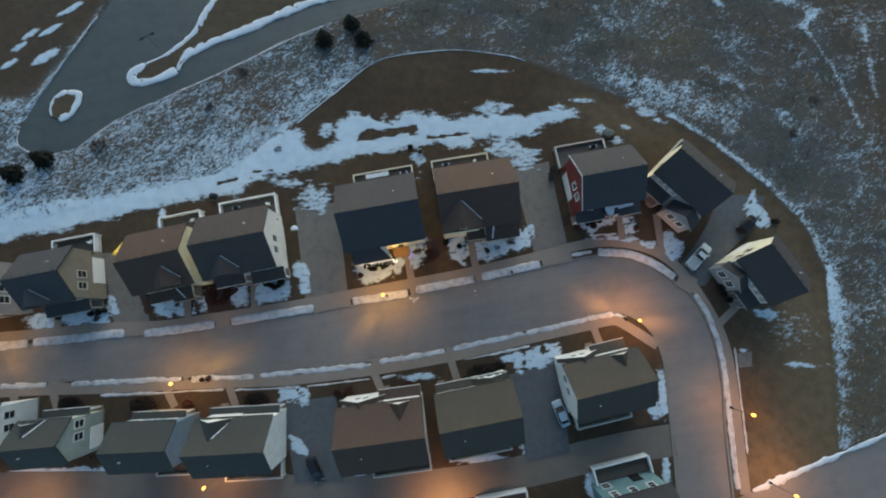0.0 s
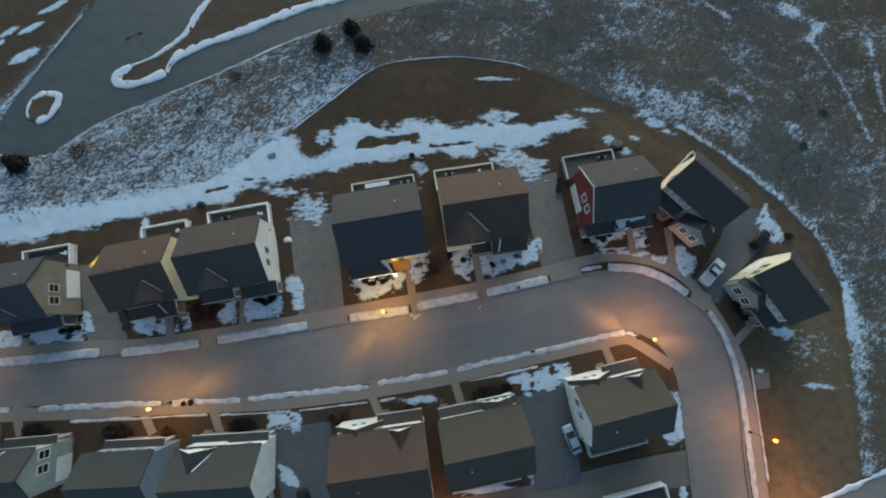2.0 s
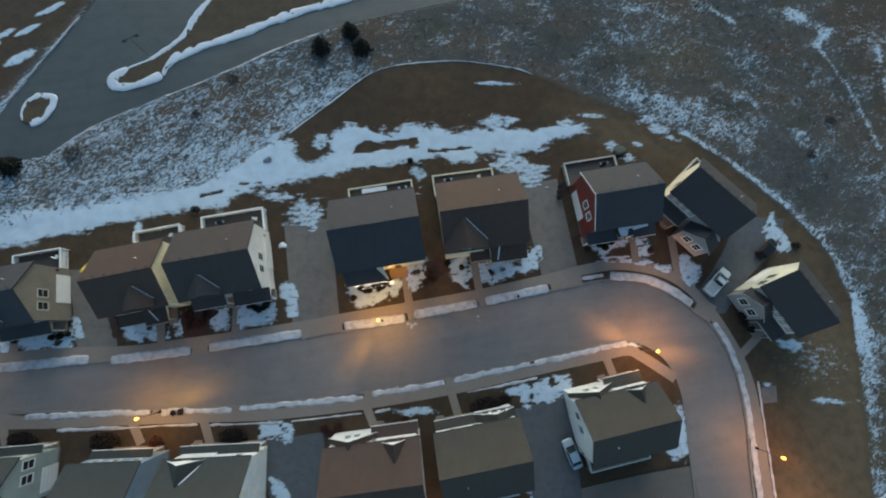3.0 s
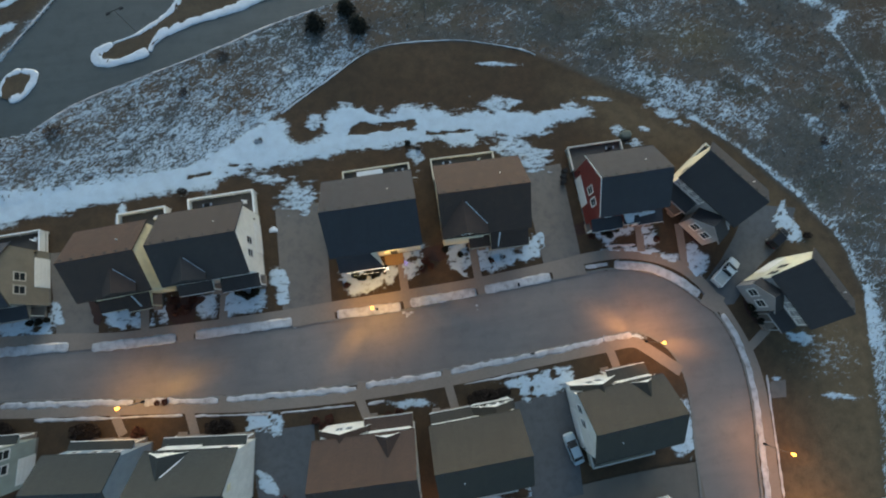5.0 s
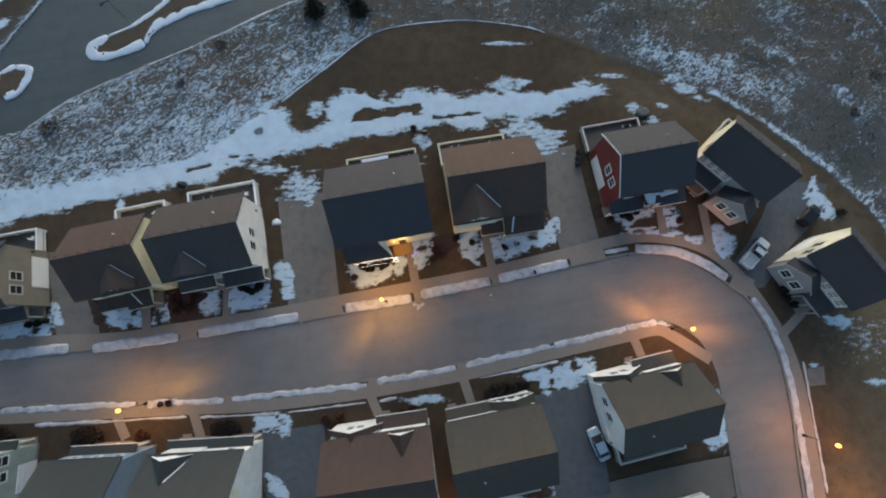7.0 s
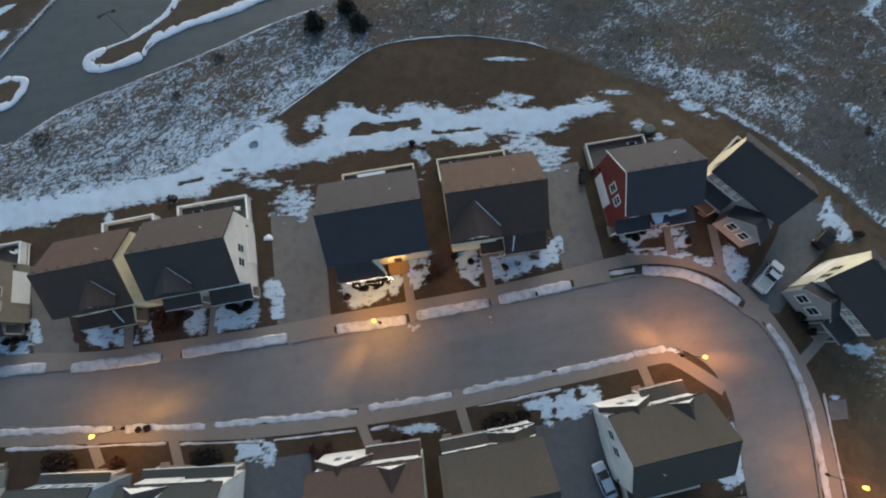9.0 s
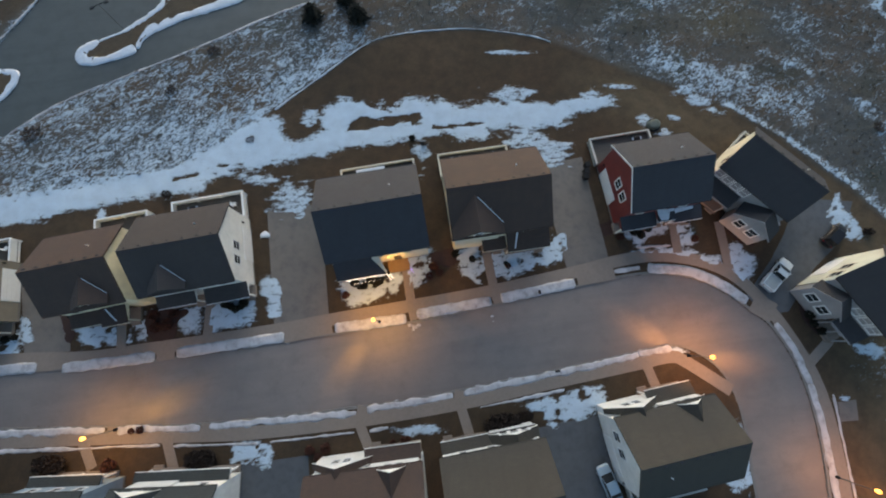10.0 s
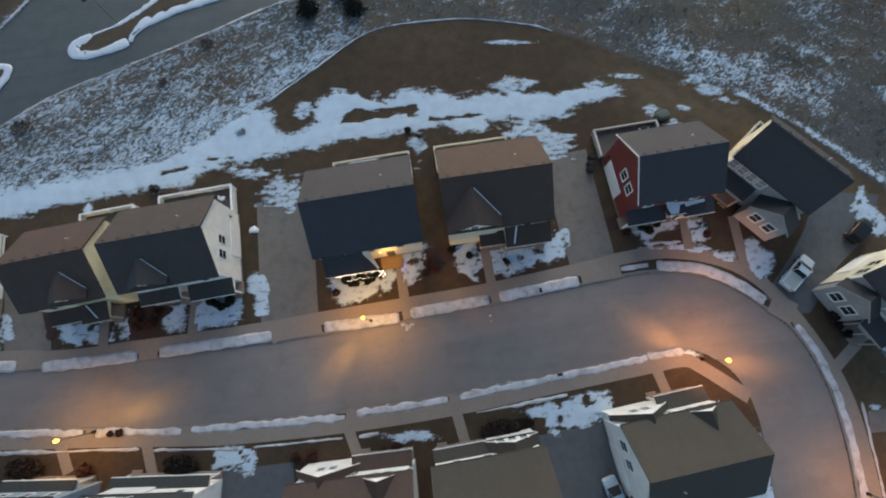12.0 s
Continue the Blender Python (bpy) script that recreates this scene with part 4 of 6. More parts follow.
def house(label, cx, cy, yaw, w, d, wall, roof, trim=None, zr=9.0, ze=5.85, gables=(), porches=(), side="+x", side_wins=2, garage=True, group="houses along the street", edge=None, wing=None, shine=True, uppers=None):
    """A two-storey gabled house; the ridge runs along x, the front faces -y. w and d are the roof's."""
    trim = trim or WHITE
    edge = edge or roof
    h = thing("house", pose(cx, cy, LEVEL - 0.02, 0, 0, yaw), label, "house", group)
    ww, dd = w / 2 - 0.28, d / 2 - 0.35
    slope = (zr - ze) / (d / 2)
    zw = zr - slope * dd - 0.2
    part("wall", prism_x(bmesh.new(), [(-dd, 0), (dd, 0), (dd, zw), (0, zr - 0.2), (-dd, zw)], -ww, ww), wall, h)
    part("foundation", boxed(-ww - 0.03, ww + 0.03, -dd - 0.03, dd + 0.03, -0.1, 0.28), KERB, h)
    # darker front panel: the shaded side is put into its colour
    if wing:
        part("front_wall", boxed(-ww + 0.02, ww - 0.02, -dd - 0.03, -dd, 0.3, zw - 0.1), wing, h, "front siding coloured as the shaded side")
    for s in (-1, 1):
        part("roof_slope", slab(bmesh.new(), [(-w / 2, 0, zr), (w / 2, 0, zr), (w / 2, s * d / 2, ze), (-w / 2, s * d / 2, ze)][::s], 0.18), roof, h)
        part("gutter", boxed(-w / 2, w / 2, min(s * d / 2, s * (d / 2 + 0.1)), max(s * d / 2, s * (d / 2 + 0.1)), ze - 0.18, ze - 0.04), roof, h)
        for e in (-1, 1):
            x0, x1 = sorted((e * w / 2, e * (w / 2 + 0.035)))
            part("rake_trim", prism_x(bmesh.new(), [(0, zr + 0.01), (s * d / 2, ze + 0.01), (s * d / 2, ze - 0.2), (0, zr - 0.2)], x0, x1), edge if (e > 0) == (side == "+x") else roof, h)
    part("ridge_cap", prism_x(bmesh.new(), [(-0.2, zr - 0.08), (0, zr + 0.05), (0.2, zr - 0.08)], -w / 2, w / 2), roof, h)
    n = 7
    for i in range(n):
        x = -w / 2 + w * (i + 0.5) / n
        part("ridge_vent", boxed(x - 0.16, x + 0.16, 0.12, 0.34, zr - 0.3, zr - 0.05), R_SLATE, h)
    vx = w * 0.22
    vz = zr - slope * d * 0.22
    part("vent_pipe", tube(bmesh.new(), (vx, d * 0.22, vz - 0.2), (vx, d * 0.22, vz + 0.35), 0.06), WHITE, h)
    # windows on both gable ends, front and back
    for face in ("+x", "-x"):
        k = side_wins if face == side else side_wins - 1
        for i in range(k):
            window(h, face, (i - (k - 1) / 2) * 1.75 - (1.0 if face == side else 0), 4.3, 0.95, 1.35, ww, trim)
    for u in (-w * 0.28, 0.0, w * 0.28):
        window(h, "+y", u, 4.2, 0.9, 1.3, dd, trim)
    for u in uppers or (-w * 0.28, 0.0, w * 0.28):
        if any(zg > ze and abs(u - gx) < hw + 0.6 for gx, hw, zg, proj, wins, *_ in gables):
            continue
        window(h, "-y", u, 4.75 if uppers else 4.3, 0.8, 1.15 if uppers else 1.3, dd, WHITE if uppers else trim)
    window(h, "+y", -w * 0.3, 1.6, 1.1, 1.3, dd, trim)
    part("back_door", boxed(w * 0.1, w * 0.1 + 1.6, dd - 0.02, dd + 0.05, 0.3, 2.35), GLASS, h, "sliding glass door")
    part("front_door", boxed(w * 0.12, w * 0.12 + 0.95, -dd - 0.05, -dd + 0.02, 0.45, 2.5), BARK, h, "dark panelled front door")
    if garage:
        garage_door(h, side, 0.7, ww, min(4.4, d * 0.5))
        s = 1 if side == "+x" else -1
        x0, x1 = sorted((s * ww, s * (ww + 0.16)))
        part("wall_lantern", boxed(x0, x1, 3.3, 3.45, 2.1, 2.45), IRON, h)
    for gx, hw, zg, proj, wins, *low in gables:
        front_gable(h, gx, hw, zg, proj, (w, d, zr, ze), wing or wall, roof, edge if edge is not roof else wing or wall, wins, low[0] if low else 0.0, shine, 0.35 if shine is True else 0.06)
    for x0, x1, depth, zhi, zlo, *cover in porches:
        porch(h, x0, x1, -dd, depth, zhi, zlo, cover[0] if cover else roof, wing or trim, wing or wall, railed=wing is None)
    return h


def deck(cx, cy, yaw, x0, x1, y0, y1, trim, label, z=0.55, tall=0.85):
    """A back deck with solid white screens round three sides."""
    t = thing("deck", pose(cx, cy, LEVEL, 0, 0, yaw), label, "deck", "back decks")
    part("floor", boxed(x0, x1, y0, y1, z - 0.12, z), DECK, t)
    top = z + tall
    for nm, a in (("back_screen", (x0, x1, y1 - 0.07, y1)), ("side_screen", (x0, x0 + 0.07, y0, y1 - 0.07)), ("side_screen", (x1 - 0.07, x1, y0, y1 - 0.07))):
        part(nm, boxed(*a, z - 0.4, top), trim, t)
    part("cap_rail", boxed(x0 - 0.08, x1 + 0.08, y1 - 0.13, y1 + 0.06, top, top + 0.05), trim, t)
    for x in (x0, x1):
        s = 1 if x == x0 else -1
        a, b = sorted((x - s * 0.08, x + s * 0.16))
        part("cap_rail", boxed(a, b, y0, y1 - 0.16, top, top + 0.06), trim, t)
    n = max(2, int((x1 - x0) / 2.4))
    for i in range(n + 1):
        x = x0 + (x1 - x0) * i / n
        part("post", boxed(x - 0.07, x + 0.07, y1 - 0.2, y1 - 0.07, -0.05, top + 0.0), trim, t)
    return t


house("tan lap-sided house with grey roof by a driveway", -58.2, 4.7, 11.2, 7.8, 8.2, S_TAN, R_GREY, RAIL, gables=[(-1.4, 2.0, 7.7, 0, 1)], porches=[(-3.4, 3.3, 1.5, 3.2, 2.7)], zr=8.7, edge=R_SLATE)
deck(-58.2, 4.7, 11.2, -3.3, 3.4, 3.9, 6.9, WHITE, "dark deck with white screens behind a tan house")
H1 = house("pale yellow house with brown roof and small porch", -42.0, 7.4, 12.4, 9.0, 9.2, S_YELLOW, R_BROWN, CREAM, gables=[(1.2, 2.0, 7.9, 0, 1)], porches=[(-0.6, 2.4, 1.9, 3.2, 2.7), (-4.2, -0.6, 1.4, 3.0, 2.6)], garage=False, zr=8.8, side="-x", side_wins=1, edge=R_SLATE)
part("flashing_strip", slab(bmesh.new(), [(0.1, -4.4, 3.24), (1.1, -6.0, 2.85), (1.25, -6.0, 2.85), (0.3, -4.4, 3.24)], 0.05), FLASHING, H1, "bright metal strip on the porch roof")
deck(-42.0, 7.4, 12.4, -2.4, 4.2, 4.4, 7.9, WHITE, "dark deck with white screens behind a yellow house")
house("white lap-sided house with brown roof and porch", -30.9, 9.9, 11.2, 10.8, 9.5, S_WHITE, R_UMBER, gables=[(-1.8, 2.1, 7.8, 0, 1)], porches=[(-5.2, -0.7, 1.2, 3.3, 2.8), (0.3, 5.4, 1.6, 3.1, 2.6)], zr=8.9, edge=R_SLATE)
deck(-30.9, 9.9, 11.2, -4.1, 5.0, 4.6, 8.1, WHITE, "dark deck with white screens behind a white house")
H3 = house("cream house with wide grey roof and lit porch", -9.6, 14.5, 10.4, 12.1, 10.4, S_CREAM, R_GREY, CREAM, porches=[(-5.6, -0.9, 1.8, 4.2, 2.8)], side="-x", garage=False, zr=9.2, edge=R_SLATE)
part("porch_hip", slab(bmesh.new(), [(-0.95, -4.85, 4.22), (-0.95, -5.1, 4.05), (0.42, -6.85, 2.86), (0.42, -6.55, 2.9), (-0.2, -4.85, 4.0)], 0.12), S_CREAM, H3, "cream boarded end of the porch roof")
part("porch_slope", slab(bmesh.new(), [(-0.92, -5.15, 3.99), (-0.92, -6.9, 2.80), (0.40, -6.9, 2.80)], 0.12), R_GREY, H3)
part("porch_floor", boxed(0.45, 3.1, -6.5, -4.9, 0.1, 0.42), OAK, H3, "stained oak landing by the front door")
deck(-9.6, 14.5, 10.4, -3.9, 5.9, 5.0, 8.3, CREAM, "dark deck with pale rails behind a cream house", tall=0.5)
H4 = house("cream house with brown roof and deep front gable", 5.0, 17.2, 9.2, 11.9, 10.2, S_CREAM, R_BROWN, CREAM, gables=[(-2.9, 3.0, 8.55, 0.2, 1)], porches=[(-2.2, 0.7, 1.3, 3.0, 2.6), (0.7, 6.0, 1.9, 4.0, 3.0)], zr=9.1, edge=R_SLATE)
part("flashing_strip", slab(bmesh.new(), [(1.95, -4.85, 4.06), (1.55, -6.6, 3.16), (1.72, -6.6, 3.16), (2.15, -4.85, 4.06)], 0.05), FLASHING, H4, "bright metal strip on the porch roof")
deck(5.0, 17.2, 9.2, -5.8, 3.6, 4.9, 8.2, CREAM, "dark deck with pale rails behind a cream house", tall=0.5)
RED = house("barn-red house with grey roof and white garage door", 25.0, 20.0, 10.5, 9.8, 8.9, S_RED, R_GREY, porches=[(-5.0, -0.5, 1.5, 3.2, 2.7), (-0.5, 1.7, 1.2, 3.6, 3.3), (1.7, 5.4, 1.5, 3.2, 2.7)], side="-x", zr=8.8, edge=WHITE)
for quad in ([(-0.45, -4.2, 3.64), (-0.45, -4.6, 3.56), (1.65, -4.5, 3.58), (1.65, -4.2, 3.64)], [(-0.45, -4.6, 3.56), (-0.15, -5.45, 3.38), (0.75, -5.45, 3.38), (1.05, -4.57, 3.565)],
             [(1.75, -4.2, 3.24), (1.75, -4.75, 3.09), (4.3, -4.5, 3.16), (4.3, -4.2, 3.24)]):
    part("roof_snow", slab(bmesh.new(), quad, 0.09), SNOW, RED, "snow left on the porch roof")
deck(25.0, 20.0, 10.5, -5.0, 3.3, 4.2, 7.9, RAIL, "dark deck with pale rails behind a red house", tall=0.5)
# wing colours the fronts darker than the gable ends, as painted shade
house("cream house with slate roof set at the bend", 38.3, 19.9, -44.8, 9.8, 7.5, S_CREAM, R_SLATE, CREAM, gables=[(3.1, 2.6, 5.6, 1.8, 2)], porches=[(-4.7, -0.2, 1.5, 3.8, 3.0)], side="-x", side_wins=1, garage=False, zr=8.8, ze=6.0, edge=R_SLATE, wing=S_GREY_AND_SHADE, uppers=(-4.1, -2.9, -1.7, -0.5))
house("ivory house with slate roof facing the bend", 48.6, 5.8, -58.0, 8.0, 7.4, S_IVORY, R_SLATE, CREAM, gables=[(-1.5, 2.4, 5.6, 1.2, 2)], porches=[(0.7, 3.8, 1.5, 3.8, 3.0)], side="-x", side_wins=2, garage=True, zr=8.7, ze=6.0, edge=R_SLATE, wing=S_GREY_AND_SHADE, uppers=(0.6, 1.8, 3.0))

house("white corner house with olive-brown roof and twin gables", 23.3, -10.6, 193.1, 11.2, 8.2, S_WHITE, R_OLIVE, gables=[(2.4, 3.1, 6.2, 0.8, 2, 3.0), (-2.6, 2.7, 7.3, 0.15, 2, 4.5)], porches=[(-5.2, 0.2, 1.3, 3.2, 2.7)], shine=False)
deck(23.3, -10.6, 193.1, -3.7, 4.7, 4.0, 6.3, RAIL, "narrow dark deck behind a white corner house")
house("pale house with olive-brown roof and long porch", 5.0, -15.1, 190.9, 11.2, 8.6, S_WHITE, R_OLIVE, gables=[(-2.8, 2.8, 5.2, 1.0, 3, 2.9)], porches=[(-5.4, 5.4, 0.9, 3.2, 2.8)], garage=False, shine=False)
deck(5.0, -15.1, 190.9, -4.1, 5.3, 4.2, 6.3, RAIL, "narrow dark deck behind a pale house")
house("white house with brown roof and twin front gables", -8.5, -17.4, 187.5, 12.2, 8.9, S_WHITE, R_BROWN, gables=[(2.8, 3.3, 6.2, 0.8, 2, 2.9), (-2.9, 2.9, 7.5, 0.15, 2, 4.5)], porches=[(-5.8, 0.4, 1.3, 3.2, 2.7)], garage=False, shine=False)
deck(-8.5, -17.4, 187.5, -5.9, 2.6, 4.4, 6.8, RAIL, "narrow dark deck behind a white house")
SAGE_END = house("white-ended house with sage-grey roof and front gable", -29.0, -18.7, 183.0, 10.8, 7.7, S_WHITE, R_SAGE, gables=[(2.4, 2.5, 7.9, 0.2, 1)], porches=[(-5.1, 5.2, 0.8, 3.0, 2.75)], side="+x", side_wins=1, garage=False, shine=-1)
# plain yellow box; its colour stands in for a lit window
part("yellow_gable_panel", boxed(-5.2, -5.1, -0.35, 0.35, 6.5, 7.2), S_YELLOW, SAGE_END, "small yellow panel standing for a lit gable window")
deck(-29.0, -18.7, 183.0, -5.0, 3.3, 3.75, 6.1, RAIL, "narrow dark deck behind a white-ended house")
house("blue-grey house with sage-grey roof", -41.4, -18.7, 182.5, 8.9, 6.6, S_BLUE, R_SAGE, porches=[(-3.6, 4.2, 0.7, 3.0, 2.75)], side="+x", side_wins=1, garage=False, zr=8.3, ze=6.1)
deck(-41.4, -18.7, 182.5, -4.2, 1.0, 3.35, 5.5, RAIL, "narrow dark deck behind a blue-grey house")
house("sage lap-sided house with grey roof and garage", -55.4, -18.3, 185.0, 7.6, 6.2, S_SAGE, R_SAGE, gables=[(1.6, 1.9, 7.4, 0, 1)], porches=[(-3.5, 3.3, 0.8, 2.9, 2.7)], side="-x", zr=8.2, ze=5.9, shine=-1)
house("white house with grey roof at the row's end", -66.0, -17.3, 187.0, 8.6, 7.4, S_WHITE, R_GREY, side="-x", garage=False, zr=8.6)
house("pale house with grey roof at the row's end", -70.0, 2.6, 10.0, 8.6, 8.4, S_GREY_AND_SHADE, R_GREY, garage=False, zr=8.6)
house("teal house with teal-grey roof south of the alley", 27.4, -28.6, 13.0, 9.6, 8.4, S_TEAL, R_SLATE, garage=False)
deck(27.4, -28.6, 13.0, -4.0, 4.5, 4.0, 6.4, WHITE, "dark deck with white screens behind a teal house")
house("grey house south of the alley", 10.5, -34.0, 10.0, 10.4, 8.6, S_SAGE, R_SLATE, garage=False)
deck(10.5, -34.0, 10.0, -4.6, 3.0, 4.0, 7.4, WHITE, "dark deck with white screens behind a grey house")
deck(38.3, 19.9, -44.8, -4.6, 0.2, 3.4, 7.2, CREAM, "small dark deck with pale rails behind a cream house", tall=0.4)


# ---- snow thrown up along kerbs, walks and the car park ----
ROUND = ((-1, -0.1), (-0.82, 0.55), (-0.4, 0.95), (0.05, 1.0), (0.5, 0.9), (0.85, 0.5), (1, -0.1))
FLAT = ((-1, -0.1), (-0.95, 0.75), (-0.5, 1.0), (0.0, 1.0), (0.5, 1.0), (0.95, 0.75), (1, -0.1))


def snow_bank(pts, width, height, base=LEVEL, mat=None, label="long bank of old snow along the kerb", rough=0.35, flat=False):
    line = smooth_line(pts, 0.28)
    nn = normals_2d(line)
    bm = bmesh.new()
    rows = []
    n = len(line)
    off = random.random() * 50
    for i, (p, q) in enumerate(zip(line, nn)):
        k = min(1.0, min(i, n - 1 - i) * 0.28 / 0.5)
        end = 0.68 + 0.32 * math.sqrt(1 - (1 - k) ** 2) if flat else min(1.0, 0.6 + min(i, n - 1 - i) * 0.25)
        wide = width if flat else width * (1.0 + 0.9 * noise.noise(Vector((p[0] * 0.22, p[1] * 0.22, off))))
        row = []
        shape = FLAT if flat else ROUND
        for k, (u, hh) in enumerate(shape):
            j = noise.noise(Vector((p[0] * 0.9 + off, p[1] * 0.9, k * 0.37)))
            j2 = noise.noise(Vector((p[0] * (1.6 if flat else 2.6), p[1] * 1.6 + off, k * 0.8)))
            s = u * wide / 2 * end * (1 + rough * j + 0.5 * rough * j2)
            z = base + (hh * height * ((1.0 + 0.2 * j2) if flat else (0.75 + 0.6 * j2 + 0.5 * j)) * end if hh > 0 else -0.06)
            row.append(bm.verts.new((p[0] + q[0] * s, p[1] + q[1] * s, z)))
        rows.append(row)
    for a, b in zip(rows, rows[1:]):
        for k in range(6):
            bm.faces.new((a[k], b[k], b[k + 1], a[k + 1]))
    bm.faces.new(rows[0])
    bm.faces.new(rows[-1][::-1])
    return tagged(part("snow_bank", bm, mat or SNOW_DIRTY, smooth=True), label, "snow bank", "snow banks")


NORTH_STRIPS = [[(-64.75, -5.2), (-50.47, -3.69)], [(-71.55, -5.9), (-65.55, -5.3)], [(-47.32, -3.82), (-36.3, -2.3)], [(-33.7, -1.9), (-20.7, 0.2)], [(-14.5, 1.25), (-5.7, 2.6)],
                [(-4.4, 3.05), (5.0, 4.85)], [(6.2, 5.15), (15.7, 7.3)], [(25.2, 9.3), (30.7, 8.8), (34.6, 7.1), (37.3, 5.1)]]
for pts in NORTH_STRIPS:
    snow_bank(pts, 1.32, 0.07, rough=0.24, flat=True)
snow_bank([(20.9, 8.75), (24.2, 9.25)], 0.6, 0.05, label="small grimy snow bank on the verge", rough=0.8, flat=True)
EAST_STRIPS = [[(40.4, 2.4), (42.2, -0.9), (43.3, -4.8)], [(43.3, -4.8), (43.8, -8.9), (43.9, -13.1), (43.9, -17.2), (43.9, -22.4), (44.0, -26.6)]]
for pts in EAST_STRIPS:
    snow_bank(pts, 0.85, 0.07, rough=0.42, flat=True)
SOUTH_STRIPS = [[(-68.75, -11.85), (-61.65, -11.6)], [(-57.75, -11.55), (-53.75, -11.3), (-40.75, -10.71)], [(-39.26, -10.78), (-36.8, -10.57), (-29.58, -10.35)], [(-28.5, -10.23), (-11.3, -8.55)],
                [(-10.0, -8.2), (0.2, -6.5)], [(1.5, -6.2), (15.9, -3.15), (22.9, -1.6)], [(22.9, -1.45), (27.0, -0.75)]]
for pts in SOUTH_STRIPS:
    snow_bank(pts, 0.8, 0.07, rough=0.75, flat=True)
for pts in ([(-25.2, 31.6), (-18.2, 37.8), (-13.4, 42.1), (-9.4, 44), (-2.5, 45.1), (3.6, 45.3), (11.5, 44.2), (14.5, 43.2)],):
    snow_bank(pts, 0.17, 0.07, LEVEL + 0.05, SNOW, "thin drift of snow along the mown lawn's edge", 1.1)
EDGES = [[(45.8, -5.9), (45.9, -12.4), (46.0, -17.2), (46.0, -21.6)], [(-53.05, -13.15), (-43.05, -12.75), (-38.17, -12.47), (-34.01, -12.34)], [(-32.34, -12.35), (-29.38, -12.26), (-22.58, -11.99)],
         [(-21.19, -11.84), (-11.4, -10.7)], [(-9.6, -10.5), (-7.4, -10.1)], [(3.4, -7.8), (9.0, -6.7), (13.6, -5.7)], [(24, 12.0), (28.5, 12.3)]]
for pts in EDGES:
    snow_bank(pts, 0.34, 0.08, label="thin ridge of snow beside the pavement", rough=0.9)
for pts, w in (([(-25.1, 13.0), (-23.9, 13.2)], 1.0), ):
    snow_bank(pts, w, 0.22, LEVEL, SNOW, "shovelled heap of snow beside the driveway", 1.0)
LOT_BANKS = [[(-37.36, 61.32), (-42.01, 54.16), (-44.39, 48.93), (-48.51, 44.84), (-52.51, 42.64)], [(-52.51, 42.64), (-54.61, 40.64), (-53.71, 39.45), (-50.81, 39.64), (-46.82, 41.56)],
             [(-46.63, 41.46), (-46.14, 43.27), (-44.01, 45.55), (-35.9, 49.26), (-22.95, 55.25), (0, 62.5)], [(-65.62, 37.60), (-67.41, 36.20), (-67.91, 34.40), (-67.51, 32.89)],
             [(-65.62, 37.50), (-63.54, 36.94), (-63.54, 35.24), (-64.68, 33.27), (-66.21, 32.39)]]
for pts, w in zip(LOT_BANKS, (0.9, 1.5, 1.3, 0.7, 1.2)):
    snow_bank(pts, w * 1.0, 0.08, 0.12, SNOW, "ploughed snow bank along a car park island", 0.3)
for pts in ([(-72.91, 30.39), (-72.61, 27.89), (-70.61, 26.5), (-67.51, 25.89)], [(-71.01, 35.8), (-67.11, 43), (-62.12, 52.32)], [(-61.88, 27.48), (-55.51, 32.54), (-46.23, 37.37), (-37.27, 41.93), (-28.26, 46.95), (-20, 50.8)]):
    snow_bank(pts, 0.3, 0.08, 0.1, SNOW_DIRTY, "ploughed snow bank round the car park edge", 1.1)
snow_bank([(46.2, -26.8), (52.2, -24.6), (59.4, -21.9), (69, -18.3)], 0.8, 0.12, 0.12, SNOW, "ploughed snow bank along the crossroad", 0.9)


def snow_clump(x, y, r, z):
    bm = bmesh.new()
    bmesh.ops.create_icosphere(bm, subdivisions=2, radius=1.0)
    for v in bm.verts:
        k = 1 + 0.45 * noise.noise(v.co * 1.7 + Vector((x, y, 0)))
        v.co = Vector((x + v.co.x * r * k, y + v.co.y * r * 0.7 * k, z + max(v.co.z, -0.1) * r * 0.25))
    return tagged(part("snow_clump", bm, SNOW_DIRTY, smooth=True), "small clump of snow fallen on the asphalt", "snow clump", "snow clumps")


for x, y, r in ((-5.2, 1.75, 0.3), (-4.6, 1.55, 0.38), (-4.1, 1.8, 0.28), (-4.75, 1.2, 0.2), (5.1, 2.95, 0.2), (5.2, 2.3, 0.14), (34.2, -14.8, 0.25), (-20.3, -0.5, 0.3)):
    snow_clump(x, y, r, 0.02)


